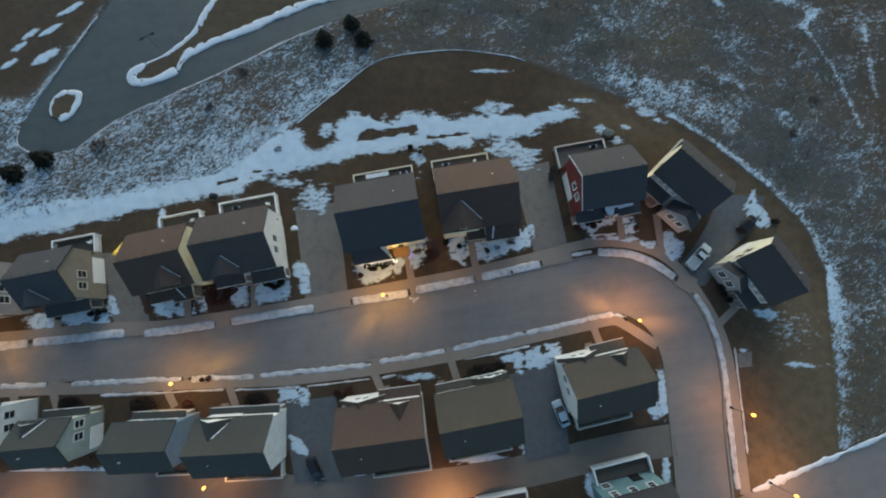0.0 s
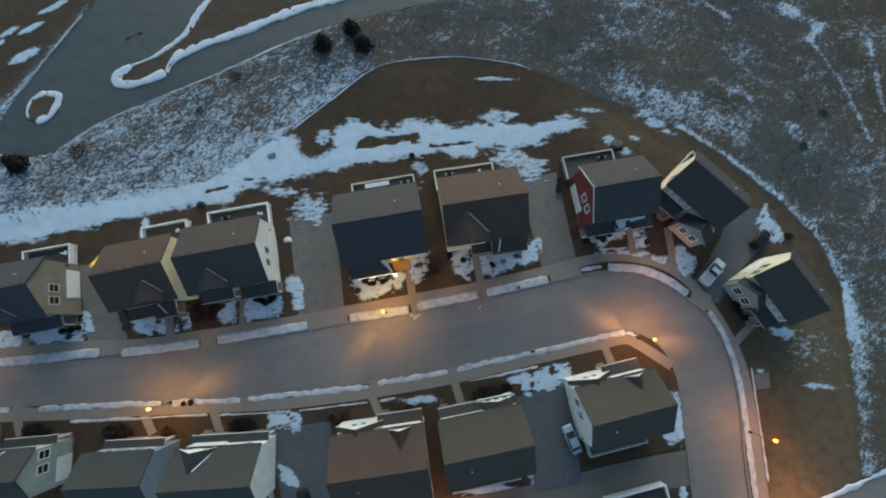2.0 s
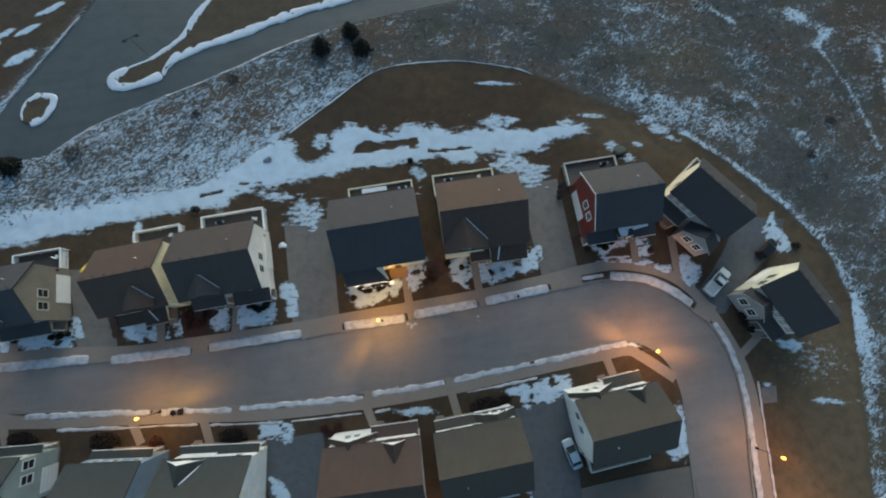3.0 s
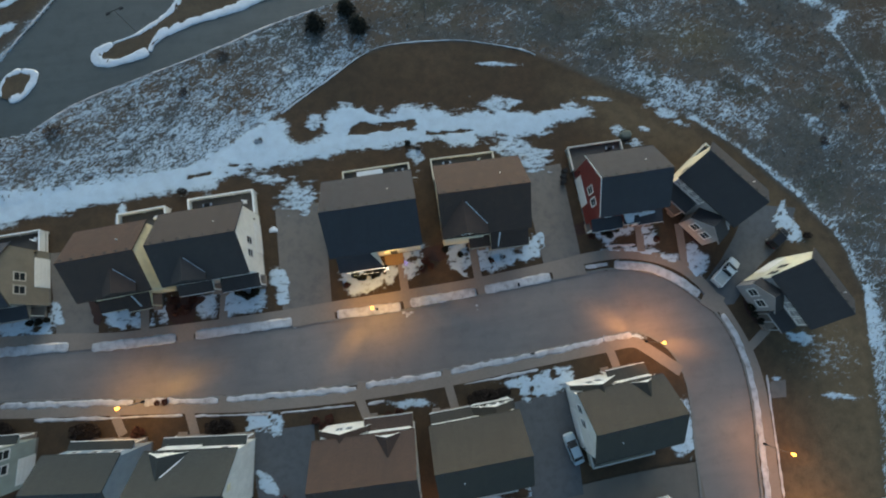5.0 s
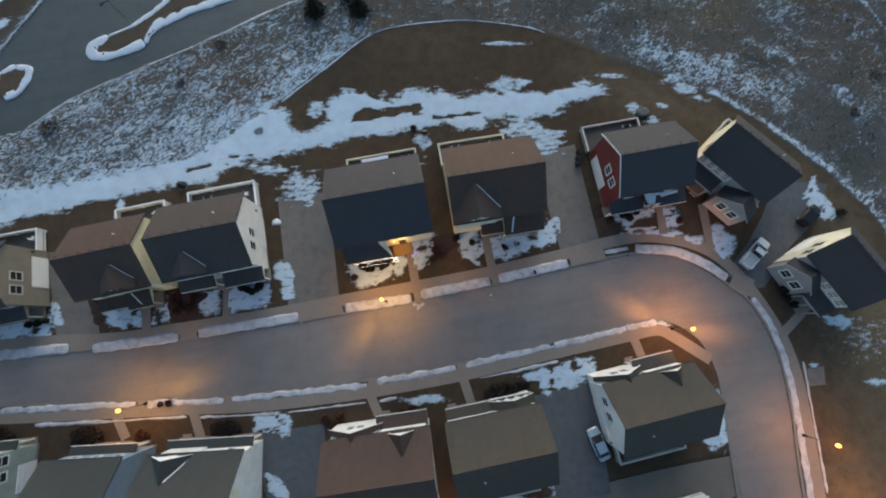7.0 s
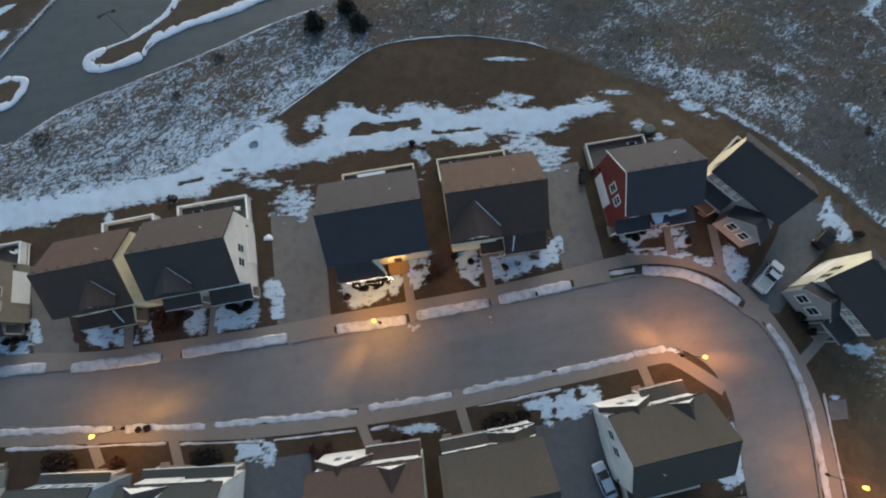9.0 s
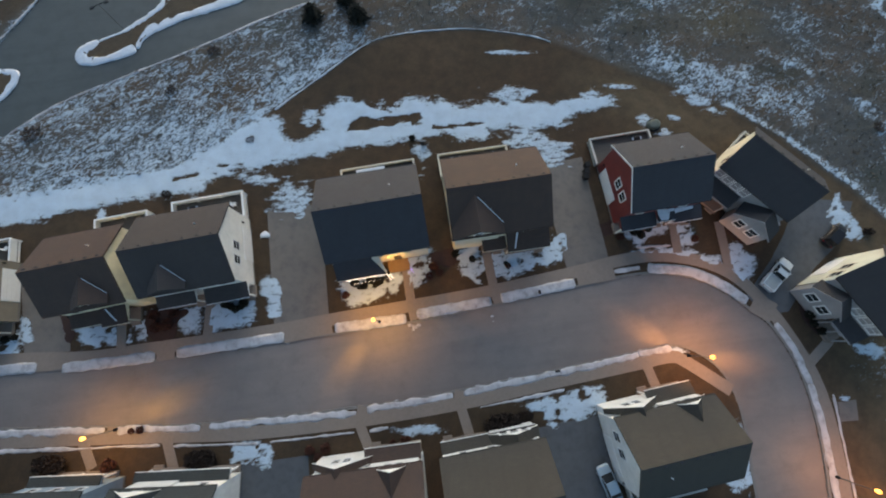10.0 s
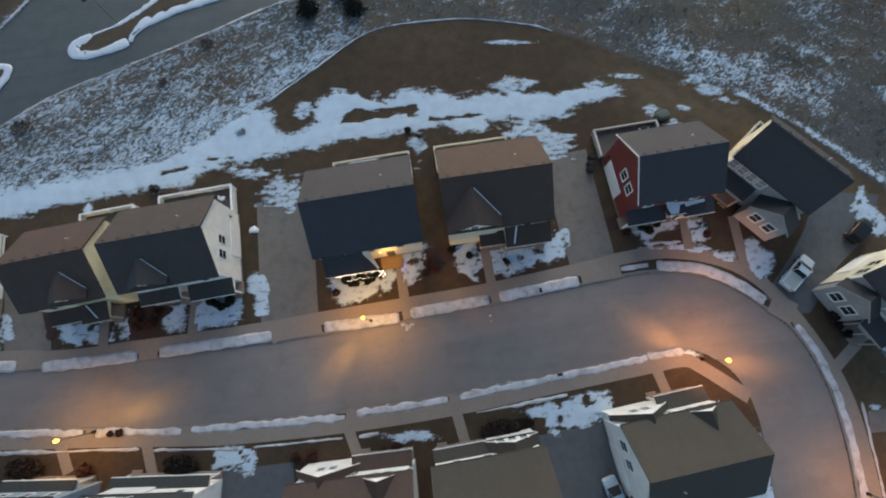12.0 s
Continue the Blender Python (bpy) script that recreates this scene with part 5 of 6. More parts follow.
# ---- street lamps ----
def street_lamp(x, y, power, tone, lobes, throws):
    t = thing("street_lamp", pose(x, y, LEVEL), "black post-top street lamp glowing sodium orange", "street lamp", "street lamps")
    part("base", tube(tube(bmesh.new(), (0, 0, -0.1), (0, 0, 0.35), 0.2, 0.17, 14), (0, 0, 0.35), (0, 0, 0.6), 0.15, 0.07, 14), IRON, t)
    part("pole", tube(bmesh.new(), (0, 0, 0.5), (0, 0, 4.15), 0.055, 0.04, 12), POST, t)
    part("collar", tube(bmesh.new(), (0, 0, 4.1), (0, 0, 4.3), 0.06, 0.1, 14), IRON, t)
    globe = part("globe", tube(tube(bmesh.new(), (0, 0, 4.3), (0, 0, 4.62), 0.13, 0.21, 14), (0, 0, 4.62), (0, 0, 4.82), 0.21, 0.14, 14), SODIUM, t, "glowing orange lantern glass")
    globe.visible_shadow = False
    part("finial", tube(bmesh.new(), (0, 0, 4.82), (0, 0, 5.02), 0.07, 0.02, 10), IRON, t)
    glow(x, y, power * 1.1, tone, 162, 0.6, (x, y, 0))
    for u, v in lobes:
        glow(x, y, power * 1.35, tone, 26, 1.0, (x + 0.85 * u, y + 0.85 * v, 0), 1.8)
    for u, v, gain in throws:
        glow(x, y, power * gain, tone, 26, 1.0, (x + u, y + v, 0), 1.0, 3.2)
    return t


def glow(x, y, power, tone, wide, blend, target, tall=1.0, broad=1.0):
    """The light that a lantern throws towards target, as a round, a tall or a broad beam."""
    lamp = new("sodium_light", bpy.data.lights.new("sodium_light", "SPOT"))
    lamp.data.energy, lamp.data.color, lamp.data.shadow_soft_size = power, tone, 0.2
    lamp.data.spot_size, lamp.data.spot_blend = radians(wide), blend
    eye = Vector((x, y, LEVEL + 4.72))
    lamp.matrix_world = look(eye, Vector(target) + Vector((0.001, 0, 0))) @ Matrix.Diagonal((broad, tall, 1.0, 1.0))


AMBER, ORANGE = (1.0, 0.52, 0.10), (1.0, 0.44, 0.13)
LAMPS = [(-9.0, 2.15, 540, AMBER, [(-4.2, -6.0)]), (-39.36, -10.63, 420, AMBER, [(6.8, 3.6)]), (29.0, -1.6, 660, ORANGE, [(-6.0, 3.4), (6.2, -0.8)]), (44.2, -14.9, 340, ORANGE, [(5.0, -1.6)]),
         (-33.32, -24.58, 460, ORANGE, []), (48.9, -25.6, 640, ORANGE, []), (-70.55, -5.3, 300, AMBER, [(5.0, -5.0)]), (0.5, -29.4, 1000, ORANGE, []), (-61.75, -28.75, 460, ORANGE, [])]
# the lanterns' refractors also throw flat, broad beams over the street to the yards
THROWS = {0: [(14.0, 6.5, 3.6)], 1: [(7.0, 14.0, 1.8)], 2: [(3.0, 16.0, 3.6)]}
for i, (x, y, power, tone, lobes) in enumerate(LAMPS):
    street_lamp(x, y, power, tone, lobes, THROWS.get(i, ()))


def area_light_pole(x, y, turn):
    t = thing("light_pole", pose(x, y, 0.15, 0, 0, turn), "tall unlit car park light pole", "light pole", "light poles")
    part("pole", tube(bmesh.new(), (0, 0, -0.1), (0, 0, 4.5), 0.06, 0.045), POST, t)
    part("arm", boxed(-0.7, 0.7, -0.03, 0.03, 4.4, 4.47), IRON, t)
    for s in (-1, 1):
        part("lamp_head", boxed(min(s * 0.7, s * 1.3), max(s * 0.7, s * 1.3), -0.18, 0.18, 4.3, 4.42), IRON, t)


area_light_pole(-49.2, 44.8, 30)
area_light_pole(-3.6, 49.4, 10)


# ---- shrubs, evergreens, dry grass ----
def foliage(bm, n, rx, ry, rz, zc, leaf, shell=0.55):
    for _ in range(n):
        d = Vector((random.gauss(0, 1), random.gauss(0, 1), random.gauss(0, 1))).normalized()
        k = 1 + 0.22 * noise.noise(d * 2.3 + Vector((rx * 9, 0, 0)))
        r = (shell + (1 - shell) * random.random()) * k
        c = Vector((d.x * rx * r, d.y * ry * r, zc + d.z * rz * r))
        if c.z < 0.02:
            continue
        q = Euler((random.uniform(0, 6.3), random.uniform(0, 6.3), random.uniform(0, 6.3))).to_matrix()
        s = leaf * random.uniform(0.6, 1.4)
        vs = [bm.verts.new(c + q @ Vector(v)) for v in ((-s, 0, 0), (0, -0.45 * s, 0.1 * s), (s, 0, 0), (0, 0.45 * s, -0.1 * s))]
        bm.faces.new(vs)
    return bm


def shrub(m, rx, ry, h, leaves, label, category="shrub", n=420, leaf=0.13, group="garden shrubs"):
    t = thing("shrub" if category == "shrub" else "evergreen_tree", m, label, category, group)
    st = bmesh.new()
    if category == "shrub":
        for _ in range(16):
            a, r = random.uniform(0, 6.28), random.uniform(0.2, 0.8)
            tube(st, (0, 0, -0.05), (rx * r * math.cos(a), ry * r * math.sin(a), h * random.uniform(0.5, 0.95)), 0.02, 0.008, 5)
        part("stems", st, BARK, t)
        part("crown", foliage(bmesh.new(), n, rx, ry, h * 0.55, h * 0.5, leaf), leaves, t)
    else:
        part("trunk", tube(st, (0, 0, -0.1), (0, 0, h * 0.92), 0.14, 0.03, 8), BARK, t)
        limbs = bmesh.new()
        crown = bmesh.new()
        tiers = 11
        for i in range(tiers):
            z = h * (0.08 + 0.86 * i / tiers)
            rr = rx * (1 - 0.88 * i / tiers)
            k = 9 - i // 2
            for j in range(k):
                a = 6.283 * (j + random.uniform(-0.3, 0.3)) / k + i
                l = rr * random.uniform(0.75, 1.15)
                tip = Vector((l * math.cos(a), l * math.sin(a), z - 0.12 * l))
                tube(limbs, (0, 0, z + 0.1), tip, 0.025, 0.008, 5)
                for _ in range(int(12 + l * 26)):
                    u = random.uniform(0.25, 1.05)
                    c = Vector((tip.x * u, tip.y * u, z + 0.1 - 0.2 * l * u)) + Vector((random.gauss(0, 0.1), random.gauss(0, 0.1), random.gauss(0, 0.07)))
                    q = Euler((random.uniform(-0.6, 0.6), random.uniform(-0.6, 0.6), random.uniform(0, 6.3))).to_matrix()
                    s = leaf * random.uniform(0.7, 1.4)
                    crown.faces.new([crown.verts.new(c + q @ Vector(v)) for v in ((-s, 0, 0), (0, -0.5 * s, 0), (s, 0, 0), (0, 0.5 * s, 0))])
        part("limbs", limbs, BARK, t)
        part("crown", crown, leaves, t)
    return t


def rows_of(first, places, z=LEVEL):
    for x, y, s, a in places:
        copy_thing(first, pose(x, y, z, 0, 0, a) @ Matrix.Scale(s, 4))


ev = shrub(pose(-12.3, 6.9, LEVEL), 0.58, 0.55, 0.9, EVERGREEN, "rounded dark evergreen shrub by a porch", n=520)
rows_of(ev, [(-11.1, 6.6, 1.0, 47), (-10.3, 7.2, 0.85, 94), (-9.2, 7.2, 1.05, 141), (-8.1, 8.0, 0.8, 188), (23.7, 14.0, 0.9, 235), (24.6, 13.6, 1.0, 282), (25.6, 14.4, 0.85, 329), (44.5, 3.5, 1.05, 16), (44.9, 2.4, 0.8, 63), (45.6, 1.5, 0.9, 110), (-28.3, 4.1, 1.0, 157), (-27.0, 3.5, 0.85, 204), (-26.0, 4.3, 1.05, 251), (2.6, 10.2, 0.8, 298), (0.4, 10.8, 0.9, 345), (36.1, 15.7, 1.0, 32)])
rows_of(ev, [(-11.7, 6.4, 0.6, 20), (-9.7, 6.7, 0.7, 80), (-10.7, 7.5, 0.75, 140), (-8.7, 7.7, 0.6, 60), (-12.0, 7.2, 0.55, 10), (6.9, 9.7, 0.5, 10), (-27.6, 3.8, 0.8, 70), (-26.4, 3.8, 0.75, 20), (-47.2, 2.6, 0.9, 33), (-46.0, 2.9, 0.8, 66), (-55.95, -0.7, 0.8, 12), (-54.75, -0.5, 0.85, 99), (-53.75, -0.2, 0.7, 45),
             (31.0, 15.6, 0.7, 0), (38.9, 13.2, 0.7, 70), (-5.6, 27.2, 0.8, 0), (-62.15, -0.9, 0.9, 120), (-61.05, -1.2, 0.8, 10)])
ru = shrub(pose(-2.4, 9.2, LEVEL), 0.7, 0.6, 0.7, RUSSET, "low russet shrub holding dead leaves", n=380)
rows_of(ru, [(-1.6, 8.4, 0.8, 50), (-2.9, 7.9, 0.8, 100), (-13.4, 5.4, 0.8, 30), (-16.4, -12.6, 0.9, 10), (-14.6, -12.4, 1.0, 80), (-15.4, -13.4, 0.8, 140), (-5.4, -11.4, 0.9, 45),
             (-6.8, -11.8, 0.7, 95), (-36.6, 1.2, 1.1, 20), (-35.3, 1.6, 1.2, 70), (-37.0, 2.6, 1.0, 150), (-34.6, 2.9, 1.0, 190), (7.2, 9.4, 0.6, 0), (6.6, 11.9, 0.7, 60), (9.6, 12.4, 0.6, 20)])
rows_of(ru, [(-37.5, -10.75, 0.6, 0), (-36.5, -10.6, 0.7, 70), (-39.3, -14.4, 1.3, 20), (22.0, 13.4, 0.8, 0), (31.6, 13.2, 0.8, 60), (27.2, -4.9, 0.7, 10), (-61.55, -0.2, 0.8, 10), (-44.0, 2.4, 0.8, 70)])
big = shrub(pose(6.0, -9.5, LEVEL, 0, 0, 10), 2.3, 1.25, 1.2, TWIG, "broad dark mass of bare shrubs before a porch", n=3600, leaf=0.15, group="broad shrub beds")
rows_of(big, [(-56.65, -14.65, 0.8, 4), (-45.95, -14.35, 0.9, 4), (-28.79, -13.6, 0.85, 5), (-57.25, -14.25, 0.8, 4), (8.6, -8.7, 0.5, 10)])
grey = shrub(pose(28.6, 26.2, LEVEL), 0.9, 0.6, 0.9, TWIG, "scraggly bare grey shrub on the lawn", n=300, group="bare lawn shrubs")
rows_of(grey, [(29.6, 26.6, 0.7, 40), (-38.2, 18.6, 0.9, 10), (54.4, 14.3, 0.9, 0), (41.2, 8.2, 0.8, 0), (-4.0, 26.4, 0.6, 0)])
fir = shrub(pose(-21.1, 47.2, 0.1), 1.7, 1.7, 2.6, EVERGREEN, "dark young spruce standing in the field", "tree", leaf=0.17, group="field spruces")
rows_of(fir, [(-16.4, 50.2, 0.95, 70), (-14.3, 47.2, 1.0, 140), (-67.4, 25.0, 1.05, 30), (-72.0, 22.4, 1.1, 100), (-78.5, 19.6, 1.2, 200)], 0.1)


bush = shrub(pose(-35.2, 41.2, 0.1), 1.1, 0.95, 0.32, DRY_TWIG, "low brown bush standing in the snowy field", n=150, leaf=0.15, group="field bushes")
rows_of(bush, [(-40.4, 34.6, 0.9, 80), (-58.6, 27.4, 1.5, 10), (-28.1, 26.9, 0.7, 200), (59.9, 29.7, 0.9, 60), (64.2, 35.9, 0.9, 130)], 0.1)


def dry_grass(count):
    """Tufts of dead grass over the field, out of the mown lawn and off the asphalt."""
    rng = np.random.default_rng(5)
    x = rng.uniform(-84, 78, count)
    y = rng.uniform(-24, 64, count)
    snow, lawn, z, _ = land_cover(x, y)
    clump = fbm(x * 0.25, y * 0.25, 88)
    keep = (lawn < 0.05) & (z > 0.0) & (~inside(x, y, LOT)) & (clump + rng.uniform(-0.25, 0.25, count) > 0.42)
    verts, faces = [], []
    for px, py, pz in zip(x[keep], y[keep], z[keep]):
        h, r, n = rng.uniform(0.12, 0.34), rng.uniform(0.12, 0.3), 4
        a0 = rng.uniform(0, 6.28)
        for i in range(n):
            a = a0 + i * 6.283 / n + rng.uniform(-0.4, 0.4)
            c, s = math.cos(a), math.sin(a)
            k = len(verts)
            verts += [(px - s * 0.05, py + c * 0.05, pz - 0.03), (px + s * 0.05, py - c * 0.05, pz - 0.03), (px + c * r, py + s * r, pz + h)]
            faces.append((k, k + 1, k + 2))
    me = bpy.data.meshes.new("dry_grass")
    me.from_pydata(verts, [], faces)
    me.materials.append(STRAW)
    return tagged(new("dry_grass", me), "pale dead grass tufts over the rough field", "dry grass", kind="stuff")


dry_grass(26000)


# ---- planted beds ----
def mulch_bed(outline, label):
    ring = smooth_line(list(outline) + [outline[0]], 0.35)[:-1]
    pts = [(p[0] + 0.22 * noise.noise(Vector((p[0] * 1.6, p[1] * 1.6, 3))), p[1] + 0.22 * noise.noise(Vector((p[0] * 1.6, p[1] * 1.6, 9)))) for p in ring]
    tagged(part("mulch_bed", plate(pts, 0.0, LEVEL + 0.05), MULCH), label, "flower bed", "mulch beds", "structure")


mulch_bed([(-38.1, 3.3), (-33.1, 3.4), (-34.0, 2.0), (-34.4, -0.1), (-37.0, -0.3), (-38.2, 1.6)], "russet bark mulch bed between two porches")
mulch_bed([(-2.8, 10.9), (0.2, 11.5), (0.6, 9.9), (-0.2, 9.2), (-2.4, 9.6)], "russet bark mulch bed beside a snowy yard")
mulch_bed([(19.5, 15.1), (22.3, 16.0), (22.7, 14.5), (20.0, 13.6)], "russet bark mulch bed along a red house")
mulch_bed([(35.5, 16.2), (37.0, 16.1), (38.1, 14.1), (39.5, 12.6), (38.2, 12.5), (36.4, 13.9)], "dark bark mulch bed along a pale wing")
mulch_bed([(43.8, 5.3), (45.0, 4.9), (46.3, 1.6), (45.3, 1.1), (43.9, 3.1)], "dark bark mulch bed before a porch")
mulch_bed([(-49.1, 2.5), (-47.5, 2.2), (-46.67, -0), (-47.41, -0.8), (-48.32, 1.23)], "dark bark mulch bed beside a yellow house")


# ---- vehicles ----
def loft(bm, stations, sides=12):
    """Sections (x, low, high, half width), rounded, skinned along x."""
    rings = []
    for x, lo, hi, hw in stations:
        ring = []
        for i in range(sides):
            a = 2 * math.pi * (i + 0.5) / sides
            c, s = math.cos(a), math.sin(a)
            e = 0.45
            ring.append(bm.verts.new((x, hw * math.copysign(abs(c) ** e, c), (lo + hi) / 2 + (hi - lo) / 2 * math.copysign(abs(s) ** e, s))))
        rings.append(ring)
    for a, b in zip(rings, rings[1:]):
        for i in range(sides):
            bm.faces.new((a[i], a[(i + 1) % sides], b[(i + 1) % sides], b[i]))
    bm.faces.new(rings[0][::-1])
    bm.faces.new(rings[-1])
    return bm


def wheels(t, xs, hw, r):
    for x in xs:
        for s in (-1, 1):
            y0, y1 = s * (hw - 0.2), s * (hw + 0.01)
            wheel = part("wheel", tube(bmesh.new(), (x, y0, r), (x, y1, r), r, r, 18), RUBBER, t)
            part("rim", tube(bmesh.new(), (x, y1, r), (x, y1 + s * 0.015, r), r * 0.62, r * 0.55, 14), CHROME, wheel)


CAR_GLASS = plain("tinted_car_glass", (0.008, 0.01, 0.012), 0.3, 0.0, 0.25)


def greenhouse(t, low, top, z0, z1, hw0, hw1, paint):
    """Glass between the belt line and the roof, and the roof skin on it."""
    (a, b), (c, d) = low, top
    bm = bmesh.new()
    lo = [bm.verts.new(p) for p in ((a, -hw0, z0), (b, -hw0, z0), (b, hw0, z0), (a, hw0, z0))]
    hi = [bm.verts.new(p) for p in ((c, -hw1, z1), (d, -hw1, z1), (d, hw1, z1), (c, hw1, z1))]
    bm.faces.new(hi)
    bm.faces.new(lo[::-1])
    for i in range(4):
        bm.faces.new((lo[i], lo[(i + 1) % 4], hi[(i + 1) % 4], hi[i]))
    part("glass", bm, CAR_GLASS, t)
    part("roof", boxed(c - 0.03, d + 0.03, -hw1 - 0.02, hw1 + 0.02, z1 - 0.02, z1 + 0.05, bevel=0.02), paint, t)
    for s in (-1, 1):
        for (x0, x1) in ((a, c), (b, d), ((a + b) / 2, (c + d) / 2)):
            part("pillar", tube(bmesh.new(), (x0, s * hw0, z0), (x1, s * hw1, z1), 0.035, 0.03, 6), paint, t)


HEAD = plain("headlamp_glass", (0.6, 0.6, 0.6), 0.15)
TAIL = plain("tail_lamp", (0.25, 0.01, 0.01), 0.25)


def lights(t, xf, xr, hw, z):
    for s in (-1, 1):
        y0, y1 = sorted((s * (hw - 0.36), s * (hw - 0.06)))
        part("headlight", boxed(xf - 0.08, xf + 0.02, y0, y1, z, z + 0.14), HEAD, t)
        part("tail_light", boxed(xr - 0.02, xr + 0.06, y0, y1, z + 0.05, z + 0.22), TAIL, t)


def car(m, label, paint, suv=False, scale=1.0):
    t = thing("car", m @ Matrix.Scale(scale, 4), label, "car", "parked vehicles")
    hi = 0.15 if suv else 0.0
    part("body", loft(bmesh.new(), [(-2.25, 0.42, 0.78 + hi, 0.66), (-2.15, 0.3, 0.95 + hi, 0.8), (-1.3, 0.24, 1.0 + hi, 0.9), (0, 0.22, 0.98 + hi, 0.92), (1.1, 0.24, 0.95 + hi, 0.9), (1.95, 0.3, 0.82 + hi, 0.84), (2.22, 0.42, 0.66 + hi, 0.66)]), paint, t, smooth=True)
    if suv:
        greenhouse(t, (-2.05, 1.15), (-1.85, 0.45), 1.05, 1.68, 0.82, 0.68, paint)
    else:
        greenhouse(t, (-1.75, 1.2), (-1.05, 0.35), 0.93, 1.42, 0.8, 0.62, paint)
    wheels(t, (-1.38, 1.4), 0.88, 0.33)
    lights(t, 2.1, -2.2, 0.85, 0.62 + hi)
    for s in (-1, 1):
        y0, y1 = sorted((s * 0.86, s * 1.02))
        part("mirror", boxed(0.75, 0.9, y0, y1, 0.95 + hi, 1.07 + hi), paint, t)
    return t


def pickup(m, label, paint):
    t = thing("pickup_truck", m @ Matrix.Scale(0.9, 4), label, "pickup truck", "parked vehicles")
    part("body", loft(bmesh.new(), [(-0.6, 0.45, 1.12, 0.93), (0.4, 0.42, 1.12, 0.95), (1.3, 0.42, 1.1, 0.94), (2.2, 0.45, 1.02, 0.9), (2.6, 0.5, 0.85, 0.78)]), paint, t, smooth=True)
    part("bed_cover", boxed(-2.6, -0.58, -0.82, 0.82, 0.5, 1.1, bevel=0.03), P_COVER, t, "pale load bed cover")
    for s in (-1, 1):
        y0, y1 = sorted((s * 0.8, s * 0.96))
        part("bed_side", boxed(-2.6, -0.58, y0, y1, 0.45, 1.14, bevel=0.03), paint, t)
    part("tailgate", boxed(-2.68, -2.58, -0.93, 0.93, 0.5, 1.12, bevel=0.02), paint, t)
    part("bumper", boxed(-2.85, -2.68, -0.9, 0.9, 0.42, 0.58), CHROME, t)
    greenhouse(t, (-0.6, 1.4), (-0.3, 0.45), 1.08, 1.72, 0.86, 0.7, paint)
    wheels(t, (-1.6, 1.75), 0.93, 0.39)
    lights(t, 2.52, -2.66, 0.9, 0.75)
    for s in (-1, 1):
        y0, y1 = sorted((s * 0.92, s * 1.12))
        part("mirror", boxed(0.85, 1.0, y0, y1, 1.1, 1.28), paint, t)
    return t


P_COVER = surface("pale_bed_cover", (0.42, 0.41, 0.38), (0.33, 0.32, 0.3), 0.6, 0.8, 6.0, 0.0)
P_WHITE = plain("white_car_paint", (0.62, 0.63, 0.62), 0.3)
P_BLUE = plain("pale_blue_car_paint", (0.30, 0.38, 0.43), 0.25)
P_BLACK = plain("black_car_paint", (0.012, 0.012, 0.014), 0.4, 0.0, 0.25)
P_NAVY = plain("navy_car_paint", (0.012, 0.015, 0.022), 0.4, 0.0, 0.3)
pickup(pose(41.2, 8.5, 0.148, 0, 0, 46), "white crew-cab pickup truck on the driveway", P_WHITE)
car(pose(49.6, 13.7, 0.148, 0, 0, 42), "black sport utility car on the driveway", P_BLACK, True, 0.85)
car(pose(17.9, -15.6, 0.148, 0, 0, 112), "pale blue saloon car beside a white house", P_BLUE, False, 0.9)
car(pose(-19.2, -23.59, 0.148, 0, 0, -62), "dark navy saloon car beside the driveway", P_NAVY, False, 0.85)


# ---- small things about the yards ----
def mailbox(x, y, a):
    t = thing("mailbox", pose(x, y, LEVEL, 0, 0, a), "dark mailbox on a post by the kerb", "mailbox", "kerbside mailboxes")
    part("post", boxed(-0.05, 0.05, -0.05, 0.05, -0.1, 1.05), BARK, t)
    part("box", prism_x(bmesh.new(), [(-0.13, 1.05), (0.13, 1.05), (0.13, 1.2), (0.09, 1.3), (0, 1.34), (-0.09, 1.3), (-0.13, 1.2)], -0.28, 0.28), RUBBER, t)
    part("flag", boxed(-0.1, 0.08, 0.135, 0.15, 1.15, 1.22), S_RED, t)


for x, y, a in ((12.6, -3.5, 12), (10.9, 5.9, 102)):
    mailbox(x, y, a)


def wheelie_bin(x, y, a, mat):
    t = thing("wheelie_bin", pose(x, y, 0.148, 0, 0, a), "dark plastic wheelie bin by a garage", "bin", "bins")
    bm = bmesh.new()
    lo = [bm.verts.new(p) for p in ((-0.24, -0.24, 0), (0.24, -0.24, 0), (0.24, 0.24, 0), (-0.24, 0.24, 0))]
    hi = [bm.verts.new(p) for p in ((-0.32, -0.33, 1.0), (0.32, -0.33, 1.0), (0.32, 0.33, 1.0), (-0.32, 0.33, 1.0))]
    bm.faces.new(lo[::-1])
    bm.faces.new(hi)
    for i in range(4):
        bm.faces.new((lo[i], lo[(i + 1) % 4], hi[(i + 1) % 4], hi[i]))
    part("bin_body", bm, mat, t)
    part("lid", boxed(-0.34, 0.34, -0.36, 0.35, 1.0, 1.07, bevel=0.02), IRON, t)
    for s in (-1, 1):
        part("wheel", tube(bmesh.new(), (s * 0.2, 0.3, 0.1), (s * 0.28, 0.3, 0.1), 0.1), RUBBER, t)


for x, y, a in ((18.0, 22.3, 10), (18.2, 23.2, 15), (17.9, 21.5, 5), (18.8, -8.8, 12)):
    wheelie_bin(x, y, a, P_BLACK)

